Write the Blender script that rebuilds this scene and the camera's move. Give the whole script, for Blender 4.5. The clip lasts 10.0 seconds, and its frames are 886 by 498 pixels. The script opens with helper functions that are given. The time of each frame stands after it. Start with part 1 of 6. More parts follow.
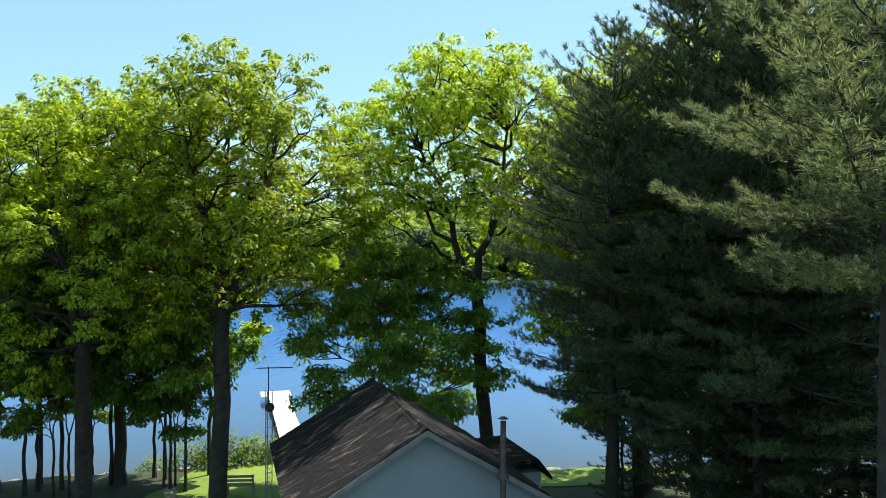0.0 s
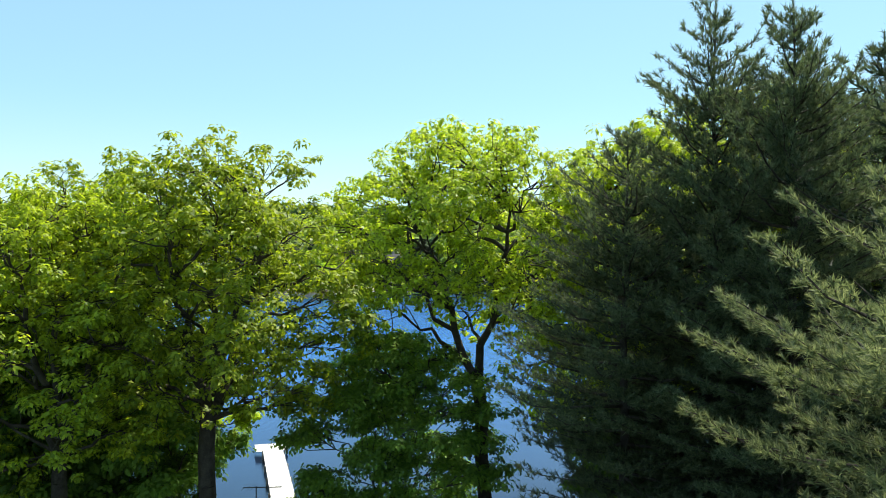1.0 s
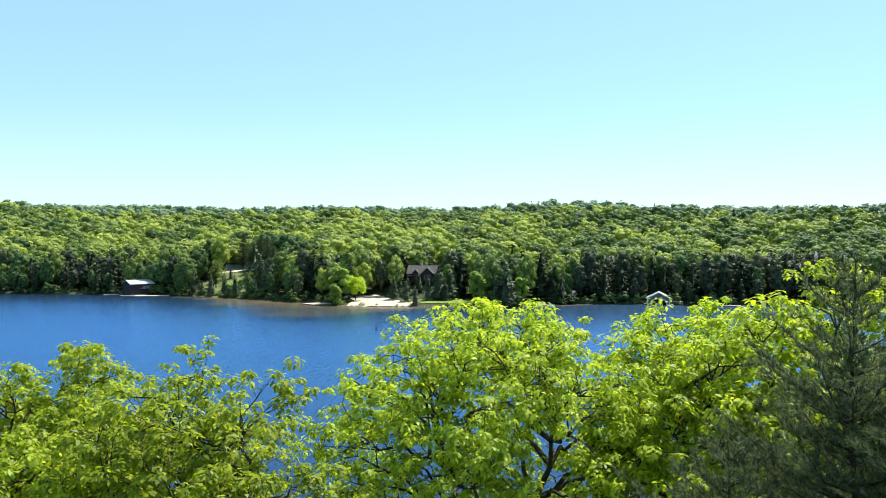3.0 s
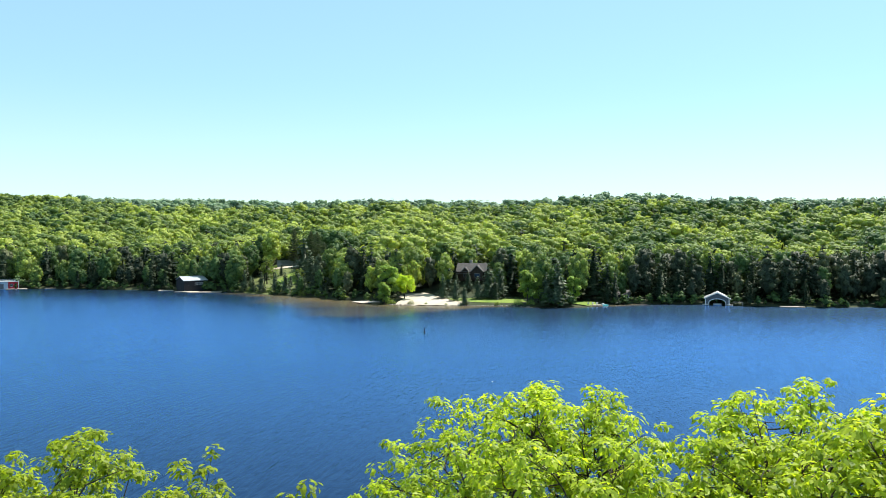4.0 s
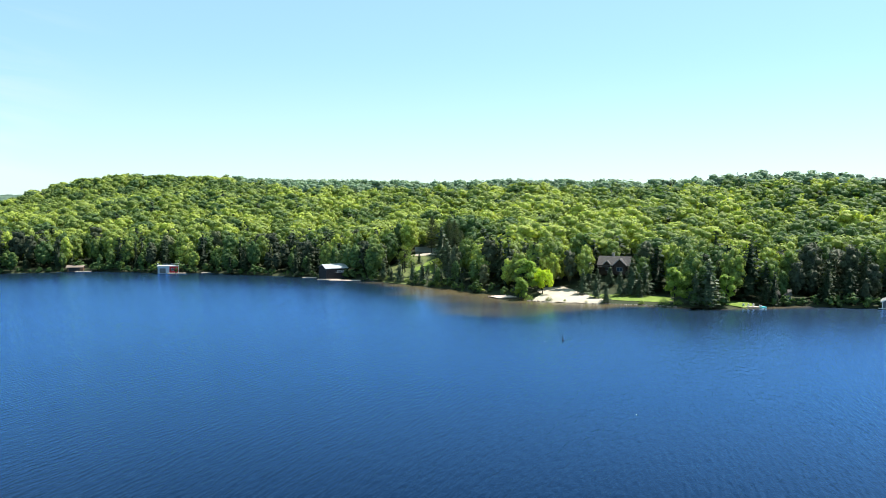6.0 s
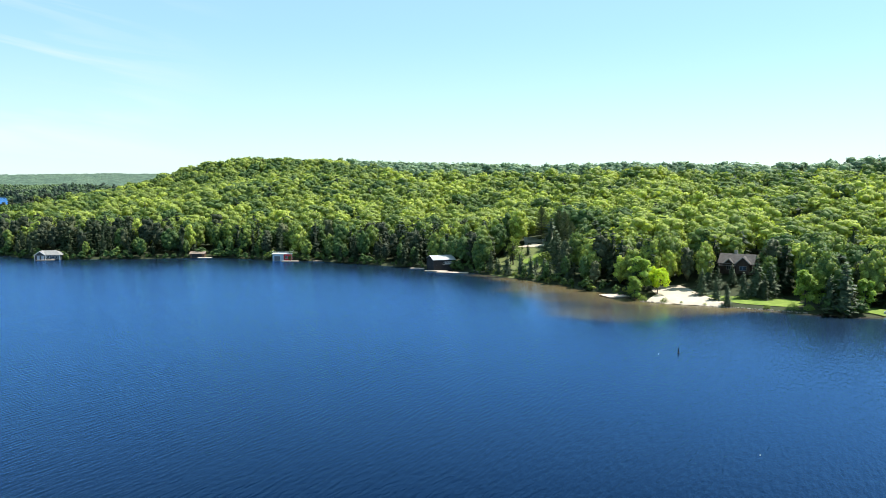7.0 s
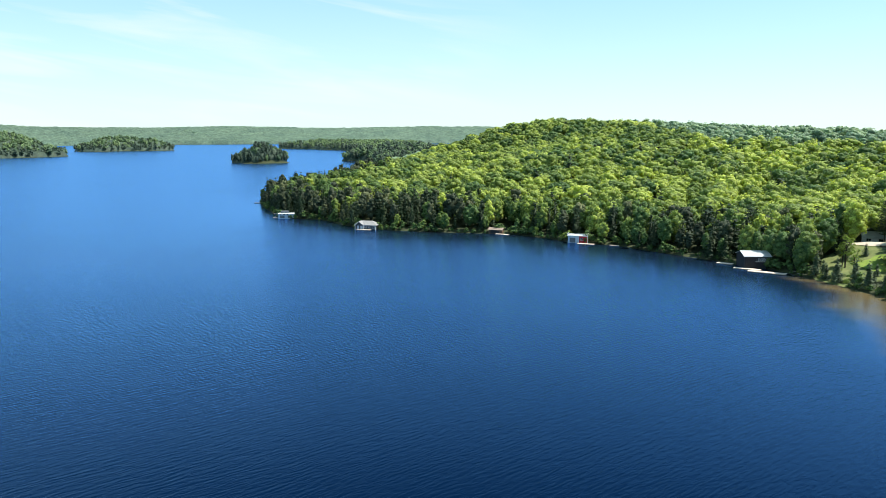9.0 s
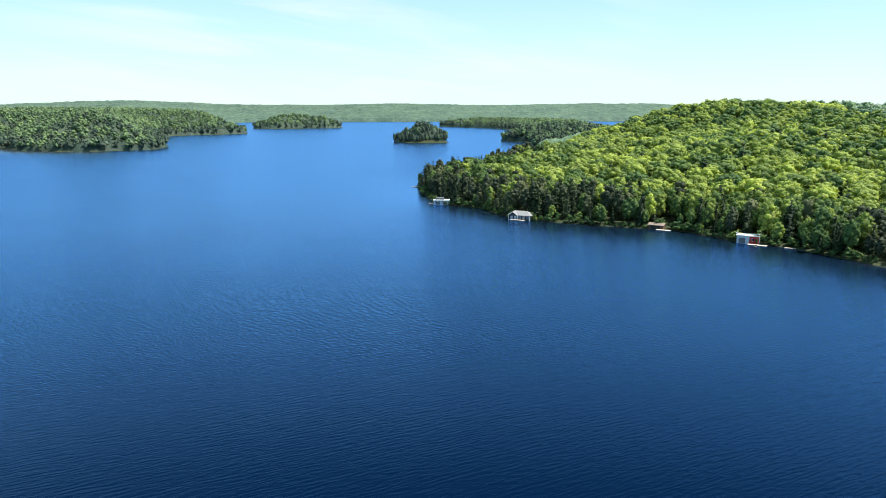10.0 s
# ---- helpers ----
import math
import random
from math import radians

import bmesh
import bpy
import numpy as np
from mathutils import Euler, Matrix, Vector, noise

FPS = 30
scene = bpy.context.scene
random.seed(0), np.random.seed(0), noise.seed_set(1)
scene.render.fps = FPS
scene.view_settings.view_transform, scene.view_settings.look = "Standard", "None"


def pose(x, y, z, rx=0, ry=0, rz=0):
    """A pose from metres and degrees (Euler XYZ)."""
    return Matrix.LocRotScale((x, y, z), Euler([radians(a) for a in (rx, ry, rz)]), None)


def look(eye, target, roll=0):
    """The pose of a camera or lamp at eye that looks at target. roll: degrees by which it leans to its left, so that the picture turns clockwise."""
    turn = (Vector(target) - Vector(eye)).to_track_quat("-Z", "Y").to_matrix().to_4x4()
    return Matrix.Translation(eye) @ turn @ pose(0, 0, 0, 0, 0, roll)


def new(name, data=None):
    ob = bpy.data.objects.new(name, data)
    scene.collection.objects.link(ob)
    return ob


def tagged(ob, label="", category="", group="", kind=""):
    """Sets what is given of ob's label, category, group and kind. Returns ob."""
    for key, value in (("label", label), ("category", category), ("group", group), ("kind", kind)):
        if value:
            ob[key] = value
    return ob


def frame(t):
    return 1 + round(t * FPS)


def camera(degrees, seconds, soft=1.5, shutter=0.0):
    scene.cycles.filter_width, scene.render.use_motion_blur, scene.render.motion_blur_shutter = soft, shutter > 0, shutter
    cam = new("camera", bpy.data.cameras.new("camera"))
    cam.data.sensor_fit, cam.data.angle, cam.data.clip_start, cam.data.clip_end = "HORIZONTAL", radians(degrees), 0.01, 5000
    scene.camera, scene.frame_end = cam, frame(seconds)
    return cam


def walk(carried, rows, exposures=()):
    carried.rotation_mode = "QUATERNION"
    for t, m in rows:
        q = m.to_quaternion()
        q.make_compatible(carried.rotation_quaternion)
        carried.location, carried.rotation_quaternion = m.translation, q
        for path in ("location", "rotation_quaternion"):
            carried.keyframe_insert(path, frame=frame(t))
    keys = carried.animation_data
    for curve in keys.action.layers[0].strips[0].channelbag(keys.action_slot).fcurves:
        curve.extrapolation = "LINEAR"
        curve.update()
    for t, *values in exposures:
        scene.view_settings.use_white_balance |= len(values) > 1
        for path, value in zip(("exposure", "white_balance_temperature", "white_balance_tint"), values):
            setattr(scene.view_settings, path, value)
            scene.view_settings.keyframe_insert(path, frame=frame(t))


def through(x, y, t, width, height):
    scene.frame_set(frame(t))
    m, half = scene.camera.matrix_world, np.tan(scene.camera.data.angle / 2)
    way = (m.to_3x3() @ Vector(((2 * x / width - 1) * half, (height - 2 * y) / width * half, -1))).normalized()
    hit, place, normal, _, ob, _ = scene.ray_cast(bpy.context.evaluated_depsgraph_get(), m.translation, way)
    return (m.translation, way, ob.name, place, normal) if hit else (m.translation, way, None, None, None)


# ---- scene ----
cam = camera(61.50, 10.0, soft=0.75)
PATH = [  # seconds, x, y, z, yaw, pitch
    (0.0, 0.00, 0.00, 12.95, 0.00, 0.04),
    (0.5, 0.02, 0.90, 15.00, -0.02, 0.13),
    (1.0, 0.02, 1.88, 17.09, 0.02, 0.03),
    (1.5, 0.09, 3.12, 19.24, 0.21, -0.16),
    (2.0, 0.12, 4.69, 21.36, 0.48, -0.26),
    (2.5, 0.10, 6.53, 23.44, 1.06, -0.31),
    (3.0, 0.03, 8.52, 25.51, 2.28, -0.52),
    (4.5, -0.20, 15.50, 30.04, 8.55, -1.72),
    (5.0, -0.50, 17.59, 31.99, 11.08, -2.24),
    (5.5, -0.85, 19.40, 34.31, 13.62, -2.80),
    (7.0, -2.16, 28.90, 43.60, 25.39, -5.21),
    (7.5, -3.51, 32.54, 47.79, 30.45, -6.25),
    (8.0, -5.28, 35.81, 51.88, 35.84, -7.26),
    (8.5, -7.42, 39.11, 55.61, 42.07, -8.18),
    (9.0, -9.95, 42.48, 59.20, 48.30, -9.08),
    (9.5, -12.60, 45.60, 62.73, 54.54, -9.97),
    (10.0, -15.70, 48.86, 66.24, 60.44, -10.90),
]
walk(cam, [(t, pose(x, y, z, 90 + pitch, -0.12, yaw)) for t, x, y, z, yaw, pitch in PATH])

# ---- light: clear early-summer noon, sun ahead and high ----
SUN = Vector((0.32, 0.42, 0.85)).normalized()
world = bpy.data.worlds.new("sky")
scene.world = world
world.use_nodes = True
wn, wl = world.node_tree.nodes, world.node_tree.links
sky = wn.new("ShaderNodeTexSky")
sky.sky_type = "NISHITA"
sky.sun_disc = False
sky.sun_elevation = math.asin(SUN.z)
sky.sun_rotation = math.atan2(SUN.x, SUN.y)
sky.altitude = 300
sky.air_density, sky.dust_density, sky.ozone_density = 0.85, 0.35, 1.0
# thin cirrus streaks over the far arm of the lake
tco = wn.new("ShaderNodeTexCoord")


def along(direction):
    d = wn.new("ShaderNodeVectorMath")
    d.operation = "DOT_PRODUCT"
    d.inputs[1].default_value = direction
    wl.new(tco.outputs["Generated"], d.inputs[0])
    return d.outputs["Value"]


cvec = wn.new("ShaderNodeCombineXYZ")
wl.new(along((1.1, 2.8, 0)), cvec.inputs[0])
wl.new(along((1.3, 3.4, 26)), cvec.inputs[2])
cir = wn.new("ShaderNodeTexNoise")
cir.inputs["Scale"].default_value = 1.15
cir.inputs["Detail"].default_value = 7
cir.inputs["Distortion"].default_value = 0.5
cr = wn.new("ShaderNodeMapRange")
cr.inputs["From Min"].default_value, cr.inputs["From Max"].default_value = 0.47, 0.72
cr.inputs["To Max"].default_value = 0.6
part_of_sky = wn.new("ShaderNodeMapRange")
part_of_sky.interpolation_type = "SMOOTHSTEP"
part_of_sky.inputs["From Min"].default_value, part_of_sky.inputs["From Max"].default_value = 0.86, 0.99
wl.new(along((-0.927, 0.340, 0.155)), part_of_sky.inputs["Value"])
thin = wn.new("ShaderNodeMath")
thin.operation = "MULTIPLY"
tint = wn.new("ShaderNodeMix")
tint.data_type, tint.blend_type = "RGBA", "MULTIPLY"
tint.inputs["Factor"].default_value = 1.0
tint.inputs["B"].default_value = (0.89, 1.09, 1.06, 1)
even = wn.new("ShaderNodeMix")
even.data_type = "RGBA"
even.inputs["Factor"].default_value = 0.5
even.inputs["B"].default_value = (2.62, 4.4, 5.0, 1)
smix = wn.new("ShaderNodeMix")
smix.data_type = "RGBA"
smix.inputs["B"].default_value = (5.0, 5.4, 5.5, 1)
bg = wn["Background"]
wl.new(cvec.outputs["Vector"], cir.inputs["Vector"])
wl.new(cir.outputs["Fac"], cr.inputs["Value"])
wl.new(cr.outputs["Result"], thin.inputs[0])
wl.new(part_of_sky.outputs["Result"], thin.inputs[1])
wl.new(thin.outputs[0], smix.inputs["Factor"])
wl.new(sky.outputs["Color"], tint.inputs["A"])
wl.new(tint.outputs["Result"], even.inputs["A"])
wl.new(even.outputs["Result"], smix.inputs["A"])
low_sky = wn.new("ShaderNodeMapRange")
low_sky.interpolation_type = "SMOOTHSTEP"
low_sky.inputs["From Min"].default_value, low_sky.inputs["From Max"].default_value = 0.20, 0.0
low_sky.inputs["To Max"].default_value = 0.32
wl.new(along((0, 0, 1)), low_sky.inputs["Value"])
pale = wn.new("ShaderNodeMix")
pale.data_type = "RGBA"
pale.inputs["B"].default_value = (5.15, 5.3, 5.2, 1)
wl.new(low_sky.outputs["Result"], pale.inputs["Factor"])
wl.new(smix.outputs["Result"], pale.inputs["A"])
wl.new(pale.outputs["Result"], bg.inputs["Color"])
bg.inputs["Strength"].default_value = 0.11
sun = new("sun", bpy.data.lights.new("sun", "SUN"))
sun.data.energy, sun.data.angle, sun.data.color = 5.0, radians(0.55), (1.0, 0.95, 0.86)
sun.matrix_world = look(SUN * 100, (0, 0, 0))
scene.view_settings.exposure = 0.85


# ---- materials ----
def mat(name, base, rough=0.8, metal=0.0, var=None, scale=2.0, bump=0.0, bscale=20.0, per="", spec=0.3):
    """Principled surface: colour varied by two noises (var: the other colour) and by piece (per: object or island)."""
    m = bpy.data.materials.new(name)
    m.use_nodes = True
    n, l = m.node_tree.nodes, m.node_tree.links
    p = n["Principled BSDF"]
    p.inputs["Roughness"].default_value, p.inputs["Metallic"].default_value = rough, metal
    p.inputs["Specular IOR Level"].default_value = spec
    p.inputs["Base Color"].default_value = (*base, 1)
    co = n.new("ShaderNodeTexCoord")
    src = None
    if var:
        n1, n2 = n.new("ShaderNodeTexNoise"), n.new("ShaderNodeTexNoise")
        n1.inputs["Scale"].default_value, n2.inputs["Scale"].default_value = scale, scale * 9
        n1.inputs["Detail"].default_value, n2.inputs["Detail"].default_value = 5, 4
        l.new(co.outputs["Object"], n1.inputs["Vector"])
        l.new(co.outputs["Object"], n2.inputs["Vector"])
        ad = n.new("ShaderNodeMath")
        ad.operation = "MULTIPLY_ADD"
        ad.inputs[1].default_value = 0.5
        l.new(n2.outputs["Fac"], ad.inputs[0])
        hf = n.new("ShaderNodeMath")
        hf.operation = "MULTIPLY"
        hf.inputs[1].default_value = 0.75
        l.new(n1.outputs["Fac"], hf.inputs[0])
        l.new(hf.outputs[0], ad.inputs[2])
        mr = n.new("ShaderNodeMapRange")
        mr.inputs["From Min"].default_value, mr.inputs["From Max"].default_value = 0.45, 0.80
        l.new(ad.outputs[0], mr.inputs["Value"])
        mx = n.new("ShaderNodeMix")
        mx.data_type = "RGBA"
        mx.inputs["A"].default_value, mx.inputs["B"].default_value = (*base, 1), (*var, 1)
        l.new(mr.outputs[0], mx.inputs["Factor"])
        src = mx.outputs["Result"]
        l.new(src, p.inputs["Base Color"])
    if per:
        info = n.new("ShaderNodeObjectInfo" if per == "object" else "ShaderNodeNewGeometry")
        hs = n.new("ShaderNodeHueSaturation")
        vr = n.new("ShaderNodeMapRange")
        vr.inputs["To Min"].default_value, vr.inputs["To Max"].default_value = 0.72, 1.25
        l.new(info.outputs["Random" if per == "object" else "Random Per Island"], vr.inputs["Value"])
        l.new(vr.outputs[0], hs.inputs["Value"])
        if src:
            l.new(src, hs.inputs["Color"])
        else:
            hs.inputs["Color"].default_value = (*base, 1)
        l.new(hs.outputs["Color"], p.inputs["Base Color"])
    if bump:
        bn, bt = n.new("ShaderNodeBump"), n.new("ShaderNodeTexNoise")
        bt.inputs["Scale"].default_value, bt.inputs["Detail"].default_value = bscale, 6
        bn.inputs["Strength"].default_value = bump
        bn.inputs["Distance"].default_value = 0.05
        l.new(co.outputs["Object"], bt.inputs["Vector"])
        l.new(bt.outputs["Fac"], bn.inputs["Height"])
        l.new(bn.outputs["Normal"], p.inputs["Normal"])
    return m


def leaf_mat(name, dark, light, through, share=0.4, attr="", rough=0.55, grain=1.3, relief=0.6):
    """Leaves: reflects and lets light through; hue varies leaf by leaf, or tree by tree where attr names a face value."""
    m = bpy.data.materials.new(name)
    m.use_nodes = True
    n, l = m.node_tree.nodes, m.node_tree.links
    p, out = n["Principled BSDF"], n["Material Output"]
    p.inputs["Roughness"].default_value = rough
    p.inputs["Specular IOR Level"].default_value = 0.18
    geo, obj = n.new("ShaderNodeNewGeometry"), n.new("ShaderNodeObjectInfo")
    ramp = n.new("ShaderNodeMix")
    ramp.data_type = "RGBA"
    ramp.inputs["A"].default_value, ramp.inputs["B"].default_value = (*dark, 1), (*light, 1)
    if attr:
        a = n.new("ShaderNodeAttribute")
        a.attribute_name = attr
        l.new(a.outputs["Fac"], ramp.inputs["Factor"])
    else:
        l.new(geo.outputs["Random Per Island"], ramp.inputs["Factor"])
    hs = n.new("ShaderNodeHueSaturation")
    vr = n.new("ShaderNodeMapRange")
    vr.inputs["To Min"].default_value, vr.inputs["To Max"].default_value = (0.86, 1.14) if attr else (0.75, 1.25)
    l.new((geo.outputs["Random Per Island"] if attr else obj.outputs["Random"]), vr.inputs["Value"])
    l.new(vr.outputs[0], hs.inputs["Value"])
    l.new(ramp.outputs["Result"], hs.inputs["Color"])
    l.new(hs.outputs["Color"], p.inputs["Base Color"])
    tr, mx = n.new("ShaderNodeBsdfTranslucent"), n.new("ShaderNodeMixShader")
    if attr:
        # twigs and leaf sprays, too fine for the mesh of a far tree
        pos, tex, bn = n.new("ShaderNodeTexCoord"), n.new("ShaderNodeTexNoise"), n.new("ShaderNodeBump")
        tex.inputs["Scale"].default_value, tex.inputs["Detail"].default_value = grain, 3
        tex.inputs["Roughness"].default_value = 0.65
        l.new(pos.outputs["Object"], tex.inputs["Vector"])
        bn.inputs["Strength"].default_value, bn.inputs["Distance"].default_value = relief, 1.1 / grain
        l.new(tex.outputs["Fac"], bn.inputs["Height"])
        l.new(bn.outputs["Normal"], p.inputs["Normal"])
        l.new(bn.outputs["Normal"], tr.inputs["Normal"])
        sp = n.new("ShaderNodeMapRange")
        sp.inputs["From Min"].default_value, sp.inputs["From Max"].default_value = 0.36, 0.62
        sp.inputs["To Min"].default_value, sp.inputs["To Max"].default_value = 0.70, 1.34
        l.new(tex.outputs["Fac"], sp.inputs["Value"])
        two = n.new("ShaderNodeMath")
        two.operation = "MULTIPLY"
        l.new(vr.outputs[0], two.inputs[0])
        l.new(sp.outputs["Result"], two.inputs[1])
        l.new(two.outputs[0], hs.inputs["Value"])
    tm = n.new("ShaderNodeMix")
    tm.data_type, tm.blend_type = "RGBA", "MULTIPLY"
    tm.inputs["Factor"].default_value = 1.0
    tm.inputs["B"].default_value = (*through, 1)
    l.new(hs.outputs["Color"], tm.inputs["A"])
    l.new(tm.outputs["Result"], tr.inputs["Color"])
    mx.inputs["Fac"].default_value = share
    l.new(p.outputs["BSDF"], mx.inputs[1])
    l.new(tr.outputs["BSDF"], mx.inputs[2])
    l.new(mx.outputs["Shader"], out.inputs["Surface"])
    return m


M_OAK = leaf_mat("oak_leaf", (0.142, 0.212, 0.026), (0.445, 0.53, 0.050), (1.55, 1.53, 0.45), 0.53, rough=0.45)
M_MAPLE = leaf_mat("maple_leaf", (0.26, 0.36, 0.04), (0.46, 0.54, 0.06), (1.6, 1.6, 0.6), 0.6)
M_WILLOW = leaf_mat("willow_leaf", (0.15, 0.24, 0.05), (0.30, 0.40, 0.10), (1.5, 1.5, 0.7), 0.5)
M_BEECH = leaf_mat("beech_leaf", (0.075, 0.14, 0.026), (0.18, 0.28, 0.045), (1.5, 1.6, 0.7), 0.40)
M_NEEDLE = leaf_mat("pine_needle", (0.028, 0.048, 0.028), (0.178, 0.222, 0.122), (1.4, 1.4, 0.85), 0.34)
M_PALENEEDLE = leaf_mat("pale_pine_needle", (0.034, 0.057, 0.034), (0.212, 0.260, 0.143), (1.3, 1.3, 0.85), 0.38)
# lighter needle copy: sunlight on the nearest pine's plumes put into colour
M_LITNEEDLE = leaf_mat("lit_pine_needle", (0.085, 0.12, 0.06), (0.34, 0.38, 0.205), (1.3, 1.3, 0.85), 0.48)
M_BUSH = leaf_mat("bush_leaf", (0.10, 0.15, 0.035), (0.20, 0.26, 0.065), (1.6, 1.7, 0.8), 0.4)
M_WOODS = leaf_mat("woods_leaf", (0.080, 0.140, 0.046), (0.385, 0.448, 0.090), (1.4, 1.4, 0.72), 0.38, "tint", grain=0.9)
# far woods are paler and bluer: distance haze put into leaf colour
M_FARWOODS_HAZE = leaf_mat("far_woods_leaf_haze", (0.130, 0.205, 0.130), (0.225, 0.315, 0.180), (1.3, 1.3, 1.0), 0.35, "tint", grain=0.5, relief=0.4)
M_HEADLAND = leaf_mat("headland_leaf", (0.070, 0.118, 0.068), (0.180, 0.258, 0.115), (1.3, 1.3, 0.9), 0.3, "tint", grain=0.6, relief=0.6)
# hills across the lake: haze painted in with a bluer, flatter green
M_HILLS_HAZE = leaf_mat("distant_leaf_haze", (0.105, 0.170, 0.130), (0.175, 0.255, 0.180), (1.3, 1.3, 1.0), 0.5, "tint", grain=0.12, relief=0.2)
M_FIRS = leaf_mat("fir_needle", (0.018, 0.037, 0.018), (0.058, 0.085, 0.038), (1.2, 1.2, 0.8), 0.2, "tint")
M_PINES = leaf_mat("shore_pine_needle", (0.036, 0.050, 0.027), (0.125, 0.140, 0.062), (1.2, 1.2, 0.85), 0.22, "tint")
# island pines lightened and blued to imitate the haze over them
M_FARFIRS_HAZE = leaf_mat("far_pine_needle_haze", (0.040, 0.066, 0.048), (0.095, 0.130, 0.085), (1.2, 1.2, 0.9), 0.2, "tint", grain=0.6, relief=0.5)
M_SPRUCE = leaf_mat("spruce_needle", (0.034, 0.060, 0.034), (0.10, 0.14, 0.075), (1.2, 1.2, 0.8), 0.2)
# near-black needles: deep shade under the pines put into colour
M_SHADE_HEMLOCK = leaf_mat("shade_hemlock_needle", (0.012, 0.022, 0.012), (0.050, 0.072, 0.036), (1.2, 1.2, 0.8), 0.2)
M_BARK = mat("bark", (0.030, 0.024, 0.019), 0.95, var=(0.075, 0.062, 0.05), scale=3, bump=0.8, bscale=14)
M_GRASS = mat("lawn_grass", (0.10, 0.17, 0.022), 0.95, var=(0.20, 0.26, 0.045), scale=0.5, bump=0.6, bscale=12)
M_FIELD = mat("rough_grass", (0.075, 0.105, 0.028), 0.95, var=(0.15, 0.17, 0.06), scale=0.12, bump=0.6, bscale=4)
M_SAND = mat("sand", (0.42, 0.355, 0.275), 0.95, var=(0.52, 0.45, 0.365), scale=0.4, bump=0.3, bscale=5)
M_ROCK = mat("shore_rock", (0.20, 0.18, 0.16), 0.9, var=(0.33, 0.30, 0.27), scale=1.5, bump=0.6, bscale=6, per="object")
M_SIDING = mat("grey_siding", (0.30, 0.33, 0.36), 0.75, var=(0.26, 0.29, 0.315), scale=1.2, bump=0.1)
def shingle_mat(name, per):
    """Old dark roof shingles: shade painted blacker, sun dapples painted as brown streaks downslope."""
    m = mat(name, (0.012, 0.011, 0.011), 0.95, bump=0.5, bscale=40, per=per)
    n, l = m.node_tree.nodes, m.node_tree.links
    hs = next(q for q in n if q.bl_idname == "ShaderNodeHueSaturation")
    geo, mp = n.new("ShaderNodeNewGeometry"), n.new("ShaderNodeMapping")
    mp.inputs["Scale"].default_value = (0.75, 2.4, 0.75)
    mp.inputs["Rotation"].default_value = (0, 0, radians(14))
    l.new(geo.outputs["Position"], mp.inputs["Vector"])
    t = n.new("ShaderNodeTexNoise")
    t.inputs["Scale"].default_value, t.inputs["Detail"].default_value, t.inputs["Distortion"].default_value = 1.5, 6, 0.8
    l.new(mp.outputs["Vector"], t.inputs["Vector"])
    r = n.new("ShaderNodeMapRange")
    r.inputs["From Min"].default_value, r.inputs["From Max"].default_value = 0.57, 0.70
    l.new(t.outputs["Fac"], r.inputs["Value"])
    x = n.new("ShaderNodeMix")
    x.data_type = "RGBA"
    # brown end is dappled sunlight put into colour, black end the tree shade
    x.inputs["A"].default_value, x.inputs["B"].default_value = (0.006, 0.005, 0.005, 1), (0.115, 0.088, 0.072, 1)
    l.new(r.outputs["Result"], x.inputs["Factor"])
    l.new(x.outputs["Result"], hs.inputs["Color"])
    return m


M_SHINGLE = shingle_mat("sun_dappled_shingle", "object")
M_SHINGLES = shingle_mat("sun_dappled_shingles", "island")
M_ROOFDECK = mat("roof_deck", (0.05, 0.042, 0.036), 0.95, var=(0.09, 0.07, 0.06), scale=2)
M_TRIM = mat("grey_trim", (0.27, 0.265, 0.255), 0.8, var=(0.16, 0.155, 0.15), scale=3)
M_WHITE = mat("white_paint", (0.66, 0.66, 0.65), 0.6, var=(0.58, 0.58, 0.57), scale=1.5)
M_STEEL = mat("galvanised_steel", (0.35, 0.35, 0.35), 0.45, 0.8, var=(0.22, 0.21, 0.20), scale=5)
M_DARKMETAL = mat("dark_metal", (0.06, 0.06, 0.065), 0.5, 0.5, var=(0.10, 0.09, 0.085), scale=5)
M_RUST = mat("rusty_steel", (0.070, 0.050, 0.040), 0.6, 0.4, var=(0.14, 0.11, 0.09), scale=6, bump=0.2)
M_PLANK = mat("bleached_plank", (0.60, 0.57, 0.52), 0.85, var=(0.72, 0.69, 0.64), scale=1.5, bump=0.3, bscale=30, per="object")
M_DECK = mat("pale_deck", (0.47, 0.38, 0.32), 0.85, var=(0.56, 0.46, 0.39), scale=0.8)
M_WOOD = mat("grey_wood", (0.22, 0.19, 0.155), 0.85, var=(0.31, 0.27, 0.22), scale=3, bump=0.3, bscale=25)
M_DARKWOOD = mat("dark_stained_wood", (0.016, 0.017, 0.020), 0.8, var=(0.030, 0.029, 0.031), scale=1)
M_LOG = mat("dark_log", (0.030, 0.020, 0.016), 0.8, var=(0.055, 0.036, 0.027), scale=1.5, bump=0.5, bscale=6)
M_BROWNWOOD = mat("brown_log", (0.085, 0.048, 0.030), 0.8, var=(0.13, 0.08, 0.05), scale=1)
M_METALROOF = mat("pale_metal_roof", (0.46, 0.48, 0.49), 0.45, 0.3, var=(0.38, 0.40, 0.41), scale=0.6)
M_GREYROOF = mat("grey_roof", (0.10, 0.10, 0.10), 0.8, var=(0.15, 0.145, 0.14), scale=0.5)
M_PALEROOF = mat("pale_shingle_roof", (0.19, 0.19, 0.19), 0.8, var=(0.26, 0.255, 0.25), scale=0.6)
M_LODGEROOF = mat("lodge_roof", (0.050, 0.046, 0.045), 0.85, var=(0.11, 0.10, 0.095), scale=0.7)
